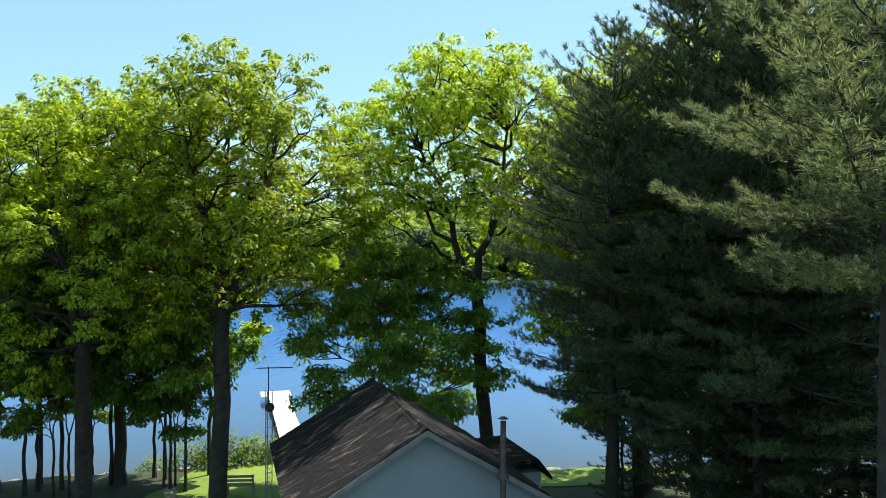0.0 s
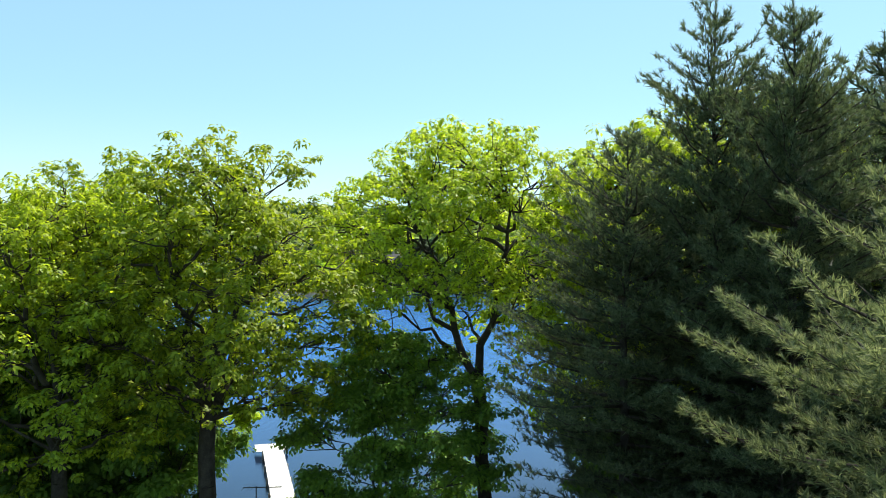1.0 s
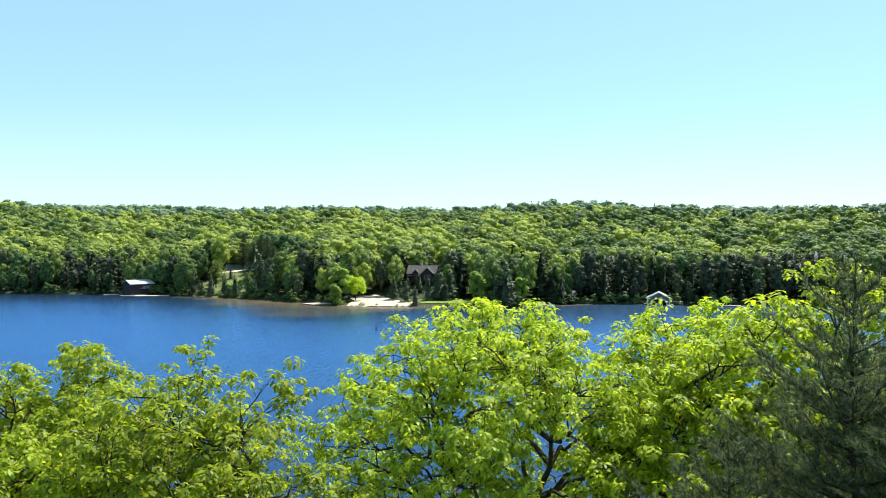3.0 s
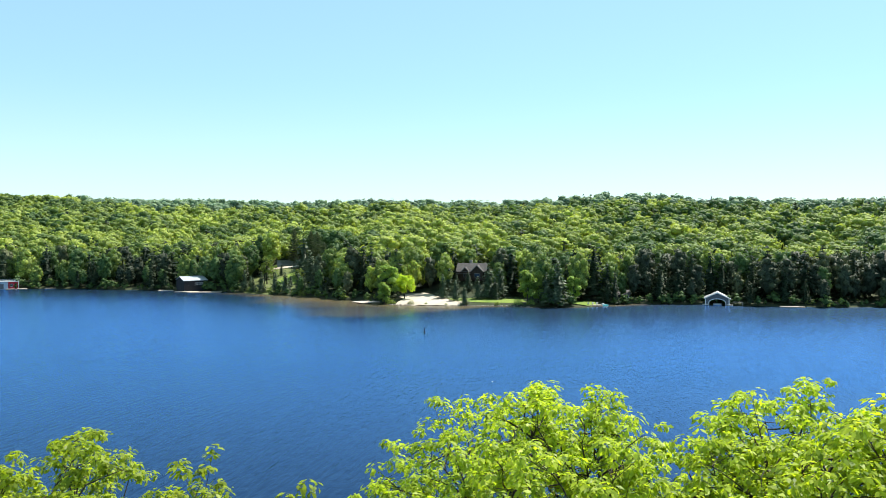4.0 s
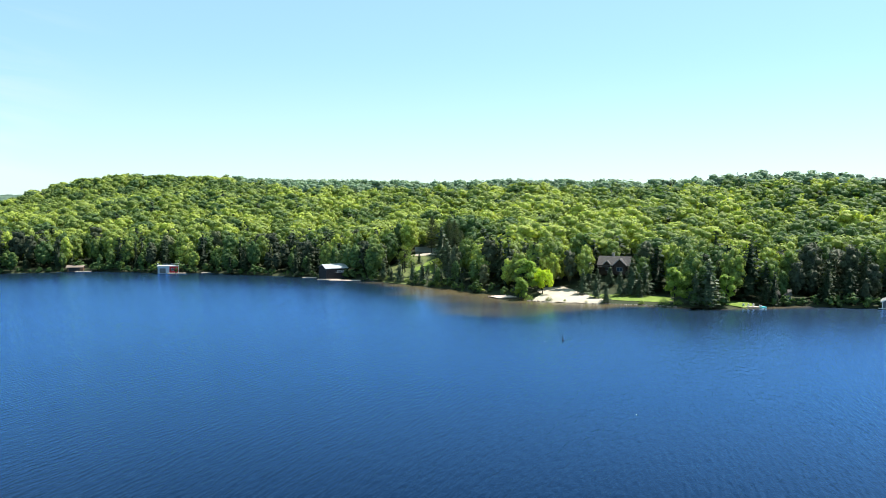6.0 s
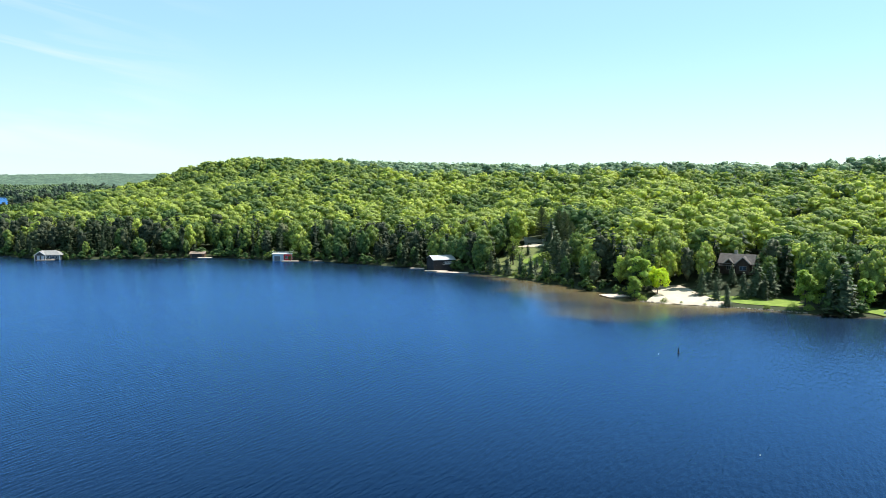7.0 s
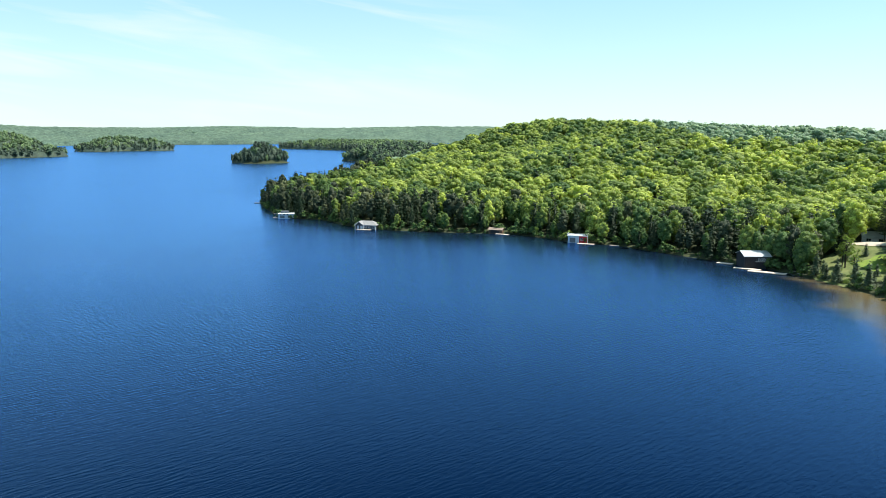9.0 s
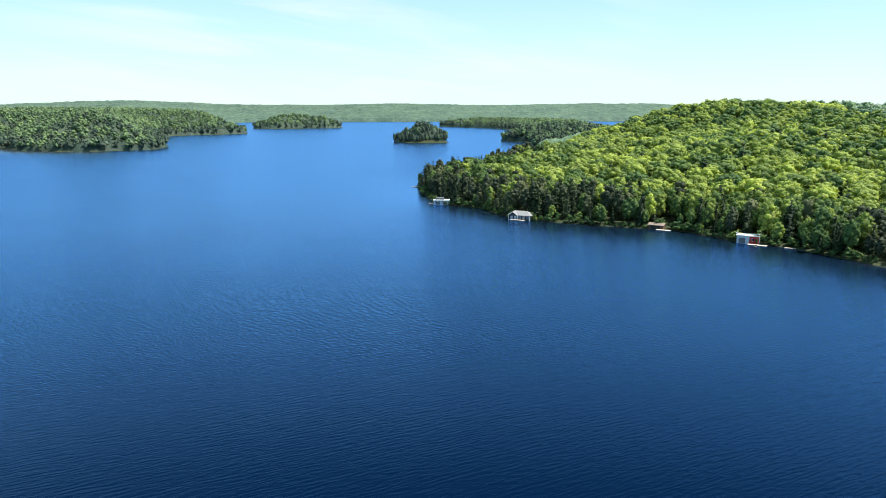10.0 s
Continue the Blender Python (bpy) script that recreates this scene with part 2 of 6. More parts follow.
M_BROWNROOF = mat("brown_roof", (0.20, 0.15, 0.12), 0.85, var=(0.27, 0.21, 0.17), scale=0.5)
M_RED = mat("red_paint", (0.50, 0.035, 0.045), 0.6, var=(0.42, 0.03, 0.04), scale=2)
M_BLUEGREY = mat("blue_grey_paint", (0.09, 0.10, 0.115), 0.7, var=(0.12, 0.13, 0.145), scale=1)
M_NAVY = mat("dark_slate_paint", (0.030, 0.038, 0.048), 0.7, var=(0.045, 0.054, 0.066), scale=1)
M_PALEBLUE = mat("pale_blue_paint", (0.38, 0.45, 0.52), 0.6, var=(0.33, 0.40, 0.47), scale=1)
M_TEAL = mat("turquoise_plastic", (0.10, 0.55, 0.58), 0.35, var=(0.12, 0.60, 0.62), scale=2)
M_GLASS = mat("dark_window_glass", (0.015, 0.02, 0.025), 0.08, spec=0.6)
M_BLACK = mat("black_plastic", (0.012, 0.012, 0.013), 0.5, var=(0.02, 0.02, 0.02), scale=4)


def ground_mat():
    """Forest floor: needles, leaf litter and moss."""
    m = mat("forest_floor", (0.020, 0.030, 0.012), 0.95, var=(0.048, 0.058, 0.024), scale=0.15, bump=0.6, bscale=1.5)
    return m


def water_mat():
    """Lake: dark blue body, sandy brown where it is shallow, ripples in wind lines and gusts."""
    m = bpy.data.materials.new("lake_water")
    m.use_nodes = True
    n, l = m.node_tree.nodes, m.node_tree.links
    p = n["Principled BSDF"]
    co = n.new("ShaderNodeTexCoord")
    at = n.new("ShaderNodeAttribute")
    at.attribute_name = "shoal"
    g = n.new("ShaderNodeTexNoise")
    g.inputs["Scale"].default_value, g.inputs["Detail"].default_value = 0.012, 4
    l.new(co.outputs["Object"], g.inputs["Vector"])
    deep = n.new("ShaderNodeMix")
    deep.data_type = "RGBA"
    deep.inputs["A"].default_value, deep.inputs["B"].default_value = (0.0005, 0.0058, 0.0215, 1), (0.0007, 0.0080, 0.0285, 1)
    l.new(g.outputs["Fac"], deep.inputs["Factor"])
    # sandbar tongues broken up by drifting bottom
    s = n.new("ShaderNodeTexNoise")
    s.inputs["Scale"].default_value, s.inputs["Detail"].default_value = 0.05, 5
    l.new(co.outputs["Object"], s.inputs["Vector"])
    ms = n.new("ShaderNodeMath")
    ms.operation = "MULTIPLY_ADD"
    ms.inputs[1].default_value, ms.inputs[2].default_value = 0.5, -0.25
    l.new(s.outputs["Fac"], ms.inputs[0])
    ad = n.new("ShaderNodeMath")
    ad.operation = "ADD"
    l.new(at.outputs["Fac"], ad.inputs[0])
    l.new(ms.outputs[0], ad.inputs[1])
    mr = n.new("ShaderNodeMapRange")
    mr.interpolation_type = "SMOOTHSTEP"
    mr.inputs["From Min"].default_value, mr.inputs["From Max"].default_value = 0.12, 0.85
    l.new(ad.outputs[0], mr.inputs["Value"])
    col = n.new("ShaderNodeMix")
    col.data_type = "RGBA"
    col.inputs["B"].default_value = (0.100, 0.076, 0.034, 1)
    l.new(mr.outputs[0], col.inputs["Factor"])
    l.new(deep.outputs["Result"], col.inputs["A"])
    l.new(col.outputs["Result"], p.inputs["Base Color"])
    p.inputs["Roughness"].default_value = 0.12
    p.inputs["IOR"].default_value = 1.33
    p.inputs["Specular IOR Level"].default_value = 0.0
    # ripples: short wind waves across the lake, and finer chop
    turn = n.new("ShaderNodeVectorRotate")
    turn.rotation_type = "Z_AXIS"
    turn.inputs["Angle"].default_value = radians(-88)
    l.new(co.outputs["Object"], turn.inputs["Vector"])
    mp = n.new("ShaderNodeMapping")
    mp.inputs["Scale"].default_value = (0.30, 1.0, 1.0)
    l.new(turn.outputs["Vector"], mp.inputs["Vector"])
    w1, w2 = n.new("ShaderNodeTexNoise"), n.new("ShaderNodeTexNoise")
    w1.inputs["Scale"].default_value, w1.inputs["Detail"].default_value = 1.3, 4
    w1.inputs["Roughness"].default_value = 0.5
    w1.inputs["Distortion"].default_value = 0.3
    w2.inputs["Scale"].default_value, w2.inputs["Detail"].default_value = 2.2, 3
    l.new(mp.outputs["Vector"], w1.inputs["Vector"])
    l.new(co.outputs["Object"], w2.inputs["Vector"])
    # regular wind ripples, stronger where a gust lies on the water
    rip = n.new("ShaderNodeTexWave")
    rip.wave_type, rip.bands_direction, rip.wave_profile = "BANDS", "Y", "SIN"
    rip.inputs["Scale"].default_value, rip.inputs["Distortion"].default_value = 0.21, 9.0
    rip.inputs["Detail"].default_value, rip.inputs["Detail Scale"].default_value = 3.0, 1.8
    l.new(mp.outputs["Vector"], rip.inputs["Vector"])
    gust = n.new("ShaderNodeMapRange")
    gust.inputs["From Min"].default_value, gust.inputs["From Max"].default_value = 0.35, 0.65
    gust.inputs["To Min"].default_value, gust.inputs["To Max"].default_value = 0.06, 0.28
    l.new(g.outputs["Fac"], gust.inputs["Value"])
    wr = n.new("ShaderNodeMath")
    wr.operation = "MULTIPLY_ADD"
    l.new(rip.outputs["Fac"], wr.inputs[0])
    l.new(gust.outputs["Result"], wr.inputs[1])
    l.new(w1.outputs["Fac"], wr.inputs[2])
    wa = n.new("ShaderNodeMath")
    wa.operation = "MULTIPLY_ADD"
    wa.inputs[1].default_value = 0.12
    l.new(w2.outputs["Fac"], wa.inputs[0])
    l.new(wr.outputs[0], wa.inputs[2])
    b = n.new("ShaderNodeBump")
    b.inputs["Strength"].default_value, b.inputs["Distance"].default_value = 1.0, 0.26
    l.new(wa.outputs[0], b.inputs["Height"])
    l.new(b.outputs["Normal"], p.inputs["Normal"])
    gl, fr, mx = n.new("ShaderNodeBsdfGlossy"), n.new("ShaderNodeFresnel"), n.new("ShaderNodeMixShader")
    gt = n.new("ShaderNodeMix")
    gt.data_type = "RGBA"
    gt.inputs["A"].default_value, gt.inputs["B"].default_value = (0.225, 0.465, 0.87, 1), (0.90, 0.95, 1.0, 1)
    still = n.new("ShaderNodeAttribute")
    still.attribute_name = "still"
    gm = n.new("ShaderNodeMath")
    gm.operation = "MAXIMUM"
    l.new(mr.outputs[0], gm.inputs[0])
    l.new(still.outputs["Fac"], gm.inputs[1])
    calm = n.new("ShaderNodeMath")
    calm.operation = "MULTIPLY_ADD"
    calm.inputs[1].default_value, calm.inputs[2].default_value = -1.0, 1.0
    lee = n.new("ShaderNodeAttribute")
    lee.attribute_name = "lee"
    l.new(lee.outputs["Fac"], calm.inputs[0])
    l.new(calm.outputs[0], b.inputs["Strength"])
    l.new(gm.outputs[0], gt.inputs["Factor"])
    l.new(gt.outputs["Result"], gl.inputs["Color"])
    gl.inputs["Roughness"].default_value = 0.20
    fr.inputs["IOR"].default_value = 1.40
    soft_b = n.new("ShaderNodeBump")
    soft_b.inputs["Distance"].default_value = 0.30
    gentle = n.new("ShaderNodeMath")
    gentle.operation = "MULTIPLY"
    gentle.inputs[1].default_value = 0.3
    l.new(calm.outputs[0], gentle.inputs[0])
    l.new(gentle.outputs[0], soft_b.inputs["Strength"])
    l.new(wa.outputs[0], soft_b.inputs["Height"])
    l.new(b.outputs["Normal"], gl.inputs["Normal"])
    l.new(soft_b.outputs["Normal"], fr.inputs["Normal"])
    steep = n.new("ShaderNodeMath")
    steep.operation, steep.use_clamp = "MULTIPLY_ADD", True
    steep.inputs[1].default_value, steep.inputs[2].default_value = 2.65, -0.20
    l.new(fr.outputs["Fac"], steep.inputs[0])
    clear = n.new("ShaderNodeMath")
    clear.operation = "MULTIPLY_ADD"
    clear.inputs[1].default_value, clear.inputs[2].default_value = -0.62, 1.0
    l.new(mr.outputs[0], clear.inputs[0])
    both = n.new("ShaderNodeMath")
    both.operation = "MULTIPLY"
    l.new(steep.outputs[0], both.inputs[0])
    l.new(clear.outputs[0], both.inputs[1])
    l.new(both.outputs[0], mx.inputs["Fac"])
    l.new(p.outputs["BSDF"], mx.inputs[1])
    l.new(gl.outputs["BSDF"], mx.inputs[2])
    l.new(mx.outputs["Shader"], n["Material Output"].inputs["Surface"])
    return m


M_GROUND = ground_mat()
M_WATER = water_mat()


# ---- mesh helpers ----
def mesh_from(name, verts, faces_flat, size, material, smooth=False, attr=None):
    """A mesh of faces that all have `size` corners, from flat arrays; attr: (name, one value a face)."""
    me = bpy.data.meshes.new(name)
    v = np.asarray(verts, dtype=np.float32).reshape(-1, 3)
    f = np.asarray(faces_flat, dtype=np.int32).ravel()
    me.vertices.add(len(v))
    me.vertices.foreach_set("co", v.ravel())
    me.loops.add(len(f))
    me.loops.foreach_set("vertex_index", f)
    k = len(f) // size
    me.polygons.add(k)
    me.polygons.foreach_set("loop_start", np.arange(k, dtype=np.int32) * size)
    if np.any(smooth):
        me.polygons.foreach_set("use_smooth", np.ones(k, dtype=bool) & smooth)
    if attr:
        a = me.attributes.new(attr[0], "FLOAT", "FACE")
        a.data.foreach_set("value", np.asarray(attr[1], dtype=np.float32))
    me.update(calc_edges=True)
    me.materials.append(material)
    return me


def link(name, me, parent=None, label="", m=None):
    ob = new(name, me)
    if parent is not None:
        ob.parent = parent
    if m is not None:
        ob.matrix_basis = m
    if label:
        ob["label"] = label
    return ob


def part(name, bm, material, parent=None, label="", smooth=False):
    """Links a bmesh as one mesh object under a thing or under a part."""
    me = bpy.data.meshes.new(name)
    if smooth:
        for fc in bm.faces:
            fc.smooth = True
    bm.to_mesh(me)
    bm.free()
    me.materials.append(material)
    return link(name, me, parent, label)


def box(bm, x0, x1, y0, y1, z0, z1, m=None):
    r = bmesh.ops.create_cube(bm, size=1)
    mm = Matrix.Translation(((x0 + x1) / 2, (y0 + y1) / 2, (z0 + z1) / 2)) @ Matrix.Diagonal((abs(x1 - x0), abs(y1 - y0), abs(z1 - z0), 1))
    bmesh.ops.transform(bm, matrix=(m @ mm) if m else mm, verts=r["verts"])
    return bm


def boxes(*dims, bevel=0.0):
    bm = bmesh.new()
    for d in dims:
        box(bm, *d)
    if bevel:
        bmesh.ops.bevel(bm, geom=bm.edges[:], offset=bevel, segments=1, affect="EDGES")
    return bm


def rod(bm, a, b, r, sides=8, r2=None):
    a, b = Vector(a), Vector(b)
    q = bmesh.ops.create_cone(bm, cap_ends=True, segments=sides, radius1=r, radius2=r if r2 is None else r2, depth=(b - a).length)
    bmesh.ops.transform(bm, matrix=Matrix.Translation((a + b) / 2) @ (b - a).to_track_quat("Z", "Y").to_matrix().to_4x4(), verts=q["verts"])
    return bm


def prism(outline, y0, y1):
    """A solid whose outline in x, z is pushed from y0 to y1."""
    bm = bmesh.new()
    a = [bm.verts.new((x, y0, z)) for x, z in outline]
    b = [bm.verts.new((x, y1, z)) for x, z in outline]
    bm.faces.new(a)
    bm.faces.new(b[::-1])
    for i in range(len(a)):
        j = (i + 1) % len(a)
        bm.faces.new((a[j], a[i], b[i], b[j]))
    bmesh.ops.recalc_face_normals(bm, faces=bm.faces[:])
    return bm


def thing(name, label, category, m=None, group="", kind=""):
    ob = new(name)
    if m is not None:
        ob.matrix_basis = m
    return tagged(ob, label, category, group, kind)


# ---- the lie of the land: shorelines and heights ----
NEAR = [(-2500, -1200), (-900, -500), (-400, -190), (-150, -25), (-60, 27), (-24, 40.5), (-15, 43), (-8, 44.5), (2, 43), (11, 43.2), (40, 41), (110, 28), (260, -40), (700, -250), (2500, -900), (2500, -3500), (-2500, -3500)]
POINT = [(1500, 180), (500, 290), (250, 325), (110, 314), (80, 319), (46, 321), (30, 311), (18, 302), (-25, 302), (-50, 304), (-64, 315), (-93, 331), (-118, 345), (-145, 357), (-185, 361), (-232, 364), (-262, 356), (-300, 355), (-345, 320),
         (-378, 303), (-424, 309), (-458, 296), (-510, 312), (-562, 336), (-585, 365), (-596, 430), (-660, 520), (-800, 636), (-1000, 775), (-1150, 872), (-1214, 850), (-1235, 905), (-1050, 1080), (-700, 1500), (-300, 2600), (2500, 3200), (3500, 600)]
STRIP = [(-2164, 1237), (-1872, 1285), (-1560, 1180), (-1400, 1290), (-1650, 1480), (-2150, 1420)]
WEST = [(-1560, -160), (-1568, 20), (-1330, 28), (-1255, 60), (-1205, 130), (-1208, 223), (-1290, 262), (-1600, 288), (-1735, 350), (-1793, 530), (-1900, 540), (-2300, 330), (-3300, -500), (-2600, -1800), (-1500, -900)]
FAR = [(-2200, 3000), (-2500, 2350), (-2690, 1900), (-2834, 1420), (-2910, 1250), (-3000, 900), (-2800, 560), (-2900, 200), (-3500, -700), (-6000, -900), (-7000, 2200), (-5000, 6000), (-1500, 6000)]


def ellipse(cx, cy, a, b, turn, k=18):
    c, s = math.cos(turn), math.sin(turn)
    o = []
    for i in range(k):
        t = 2 * math.pi * i / k
        w = 1 + 0.12 * math.sin(3 * t + cx) + 0.07 * math.sin(5 * t)
        o.append((cx + w * (a * math.cos(t) * c - b * math.sin(t) * s), cy + w * (a * math.cos(t) * s + b * math.sin(t) * c)))
    return o


ISLE = ellipse(-1245, 703, 52, 38, radians(85))
FARISLE = ellipse(-2190, 780, 135, 75, radians(82))
#        outline, crest above the shore, run to the crest
LANDS = [(NEAR, 9, 140), (POINT, 39, 430), (STRIP, 14, 90), (WEST, 40, 120), (FAR, 50, 900), (ISLE, 21, 36), (FARISLE, 30, 90)]


def signed(poly, x, y):
    """Distance to the outline, positive inside."""
    p = np.asarray(poly, dtype=float)
    q = np.roll(p, -1, axis=0)
    d2 = np.full(x.shape, 1e18)
    inside = np.zeros(x.shape, dtype=bool)
    for (ax, ay), (bx, by) in zip(p, q):
        ex, ey = bx - ax, by - ay
        t = np.clip(((x - ax) * ex + (y - ay) * ey) / (ex * ex + ey * ey), 0, 1)
        d2 = np.minimum(d2, (x - ax - t * ex) ** 2 + (y - ay - t * ey) ** 2)
        cross = ((ay > y) != (by > y)) & (x < ex * (y - ay) / (ey if abs(ey) > 1e-9 else 1e-9) + ax)
        inside ^= cross
    return np.where(inside, 1, -1) * np.sqrt(d2)


def waves(x, y, s, seed):
    r = np.random.RandomState(seed)
    z = np.zeros(x.shape)
    for k in range(7):
        a, ph = r.uniform(0, 6.28), r.uniform(0, 6.28)
        f = r.uniform(0.6, 2.2) / s
        z += np.sin((x * math.cos(a) + y * math.sin(a)) * f + ph) / 7
    return z


def smooth01(t):
    t = np.clip(t, 0, 1)
    return t * t * (3 - 2 * t)


def height(x, y):
    """Ground height over the lake's level, and distance inland from the nearest shore (negative: out on the water)."""
    x, y = np.asarray(x, dtype=float), np.asarray(y, dtype=float)
    best, inland = np.full(x.shape, -1e9), np.full(x.shape, -1e9)
    for poly, crest, run in LANDS:
        d = signed(poly, x, y) + (waves(x, y, 9, 5) * 3 + waves(x, y, 2.5, 6) * 0.8 if poly is not NEAR else waves(x, y, 2.5, 6) * 0.7)
        up = np.clip(d * 0.35, -4, 0.9) + crest * smooth01(d / run) + np.clip(d / 60, 0, 1) * waves(x, y, 60, 7) * (4.5 if crest > 30 else 2)
        if poly is NEAR:
            up = np.clip(d * 0.35, -4, 0.7) + np.clip(d * 0.082, 0, 4) + 6 * smooth01(d / 140)
        best, inland = np.maximum(best, up), np.maximum(inland, d)
    best += 22 * np.exp(-((x + 725) / 120) ** 2 - ((y - 800) / 110) ** 2) * smooth01(inland / 60)
    best += 17 * np.exp(-((x + 600) ** 2 + (y - 825) ** 2) / 160 ** 2) + 3 * np.exp(-(((x - 85) / 75) ** 2 + ((y - 740) / 50) ** 2))
    best += 20 * np.exp(-(((x + 3790) / 500) ** 2 + ((y - 505) / 420) ** 2)) + 14 * np.exp(-(((x + 3110) / 500) ** 2 + ((y - 2880) / 500) ** 2)) + 9 * np.exp(-(((x + 3700) / 400) ** 2 + ((y - 1900) / 300) ** 2))
    best += 12 * np.exp(-((x + 620) ** 2 + (y - 500) ** 2) / 110 ** 2) * (inland > 0)
    flat = np.exp(-(((x + 26) / 36) ** 2 + ((y - 321) / 21) ** 2) ** 2)
    best = np.where(inland > 0, best * (1 - flat) + np.minimum(best, 0.7 + 0.05 * np.clip(inland, 0, 40)) * flat, best)
    best += 13 * np.exp(-((x + 1150) ** 2 + (y - 900) ** 2) / 130 ** 2) * np.clip(inland / 45, 0, 1)
    best += 6.5 * np.exp(-(((x + 122) / 40) ** 2 + ((y - 402) / 24) ** 2)) * (inland > 0)
    best += 5.4 * np.exp(-(((x + 22) / 15) ** 2 + ((y - 347) / 13) ** 2)) * (inland > 0)
    return best, inland


def ground_z(x, y):
    return float(height(np.array([x]), np.array([y]))[0][0])


def axis(*runs):
    v = []
    for a, b, step in runs:
        v += list(np.arange(a, b, step))
    return np.array(v)


XS = axis((-6000, -2600, 110), (-2600, -1150, 36), (-1150, -640, 26), (-640, -60, 6.5), (-60, -30, 2.5), (-30, 26, 1.2), (26, 60, 3), (60, 240, 8), (240, 700, 26), (700, 3000, 120))
YS = axis((-3000, -300, 180), (-300, 0, 20), (0, 52, 1.2), (52, 230, 8), (230, 420, 3.5), (420, 900, 14), (900, 1500, 32), (1500, 5200, 110))
GX, GY = np.meshgrid(XS, YS)
GZ, GD = height(GX, GY)


def sheet(name, z, material, attr=None, step=1):
    ny, nx = GX[::step, ::step].shape
    idx = np.arange(ny * nx).reshape(ny, nx)
    f = np.stack([idx[:-1, :-1], idx[:-1, 1:], idx[1:, 1:], idx[1:, :-1]], -1)
    me = mesh_from(name, np.stack([GX, GY, z], -1)[::step, ::step], f, 4, material, True)
    for key, value in attr or ():
        a = me.attributes.new(key, "FLOAT", "POINT")
        a.data.foreach_set("value", value[::step, ::step].astype(np.float32).ravel())
    return new(name, me)


tagged(sheet("ground", GZ, M_GROUND), "wooded ground of leaf litter round the lake", "ground", kind="structure")
# the sandbar that fans out from the far beach, and thin shallows along the rest of that shore
BAR = [(-150, 356), (-128, 324), (-109, 296), (-90, 270), (-73, 252), (-58, 245), (-44, 251), (-30, 269), (-8, 290), (34, 297), (60, 312), (40, 345), (-60, 345)]
BAR_IN = signed(BAR, GX, GY) + 5 * waves(GX, GY, 10, 21)
bar = smooth01(BAR_IN / 17 + 0.1) * (0.46 + 0.50 * np.exp(np.minimum(GD, 0) / 12))
still_water = np.exp(np.minimum(GD, 0) / 30) * (GY < 150)
lee_water = np.maximum(0.96 * (1 - smooth01((-GD - 18) / 45)) * (GY < 150), np.exp(np.minimum(GD, 0) / 34) * 0.9 * (GY > 200))
lee_water = np.maximum(lee_water, 0.75 * smooth01(BAR_IN / 30 + 0.6))
shoal = np.maximum(np.exp(np.minimum(GD, 0) / 7) * 0.42, bar)
shoal = np.where(GY < 120, np.exp(np.minimum(GD, 0) / 8) * 0.45, np.where(BAR_IN > -8, shoal, shoal * 0.75) * (GX < 160))
tagged(sheet("lake", np.zeros(GX.shape), M_WATER, (("shoal", shoal), ("still", still_water), ("lee", lee_water)), 2), "blue rippled lake water with brown sandy shallows", "water", kind="structure")


def patch(name, cx, cy, a, b, material, label, category, lift=0.04, k=40, rings=8, keep=None, turn=0.0):
    """A sheet that lies on the ground within an uneven oval."""
    vs, fs = [], []
    c, s = math.cos(turn), math.sin(turn)
    for r in range(rings + 1):
        for i in range(k):
            t = 2 * math.pi * i / k
            w = (1 + 0.10 * math.sin(3 * t + cx) + 0.06 * math.sin(7 * t + cy)) * (r + 0.02) / rings
            px_, py_ = a * math.cos(t) * w, b * math.sin(t) * w
            vs.append((cx + px_ * c - py_ * s, cy + px_ * s + py_ * c))
    v = np.array(vs)
    z, _ = height(v[:, 0], v[:, 1])
    for r in range(rings):
        for i in range(k):
            j = (i + 1) % k
            fs.append((r * k + i, r * k + j, (r + 1) * k + j, (r + 1) * k + i))
    ob = new(name, mesh_from(name, np.column_stack([v, z + lift]), fs, 4, material, True))
    return tagged(ob, label, category, kind="structure")


def bank(name, outline, material, label, category, lift, rings=7):
    """A sheet that lies on the ground within an outline."""
    o = []
    for (ax, ay), (bx, by) in zip(outline, outline[1:] + outline[:1]):
        o += [(ax + (bx - ax) * t, ay + (by - ay) * t) for t in (0, 0.25, 0.5, 0.75)]
    o = np.array(o)
    o = (np.roll(o, 1, 0) + 2 * o + np.roll(o, -1, 0)) / 4 + np.column_stack([waves(o[:, 0], o[:, 1], 2, 31), waves(o[:, 0], o[:, 1], 2, 32)])
    mid, k = o.mean(0), len(o)
    v = np.concatenate([mid + (o - mid) * (r + 0.02) / (rings + 0.02) for r in range(rings + 1)])
    f = [(r * k + i, r * k + (i + 1) % k, (r + 1) * k + (i + 1) % k, (r + 1) * k + i) for r in range(rings) for i in range(k)]
    ob = new(name, mesh_from(name, np.column_stack([v, height(v[:, 0], v[:, 1])[0] + lift]), f, 4, material, True))
    return tagged(ob, label, category, kind="structure")


patch("lawn", -5.5, 35, 8.6, 8.2, M_GRASS, "sunlit mown lawn sloping to the water", "lawn")
patch("lawn", 6.5, 39.8, 6, 2.8, M_GRASS, "strip of bright grass by the shore", "lawn")
bank("beach", [(-51, 301.5), (-37, 301.8), (-24, 302.4), (-23.5, 307), (-30, 317), (-37, 327), (-43, 337), (-51, 335), (-53, 326), (-49, 316), (-49, 308)], M_SAND, "pale raked sand beach on the far shore", "beach", 0.3)
patch("lawn", -14, 316, 17, 9, M_GRASS, "green lawn beside the sand beach", "lawn", 0.18)
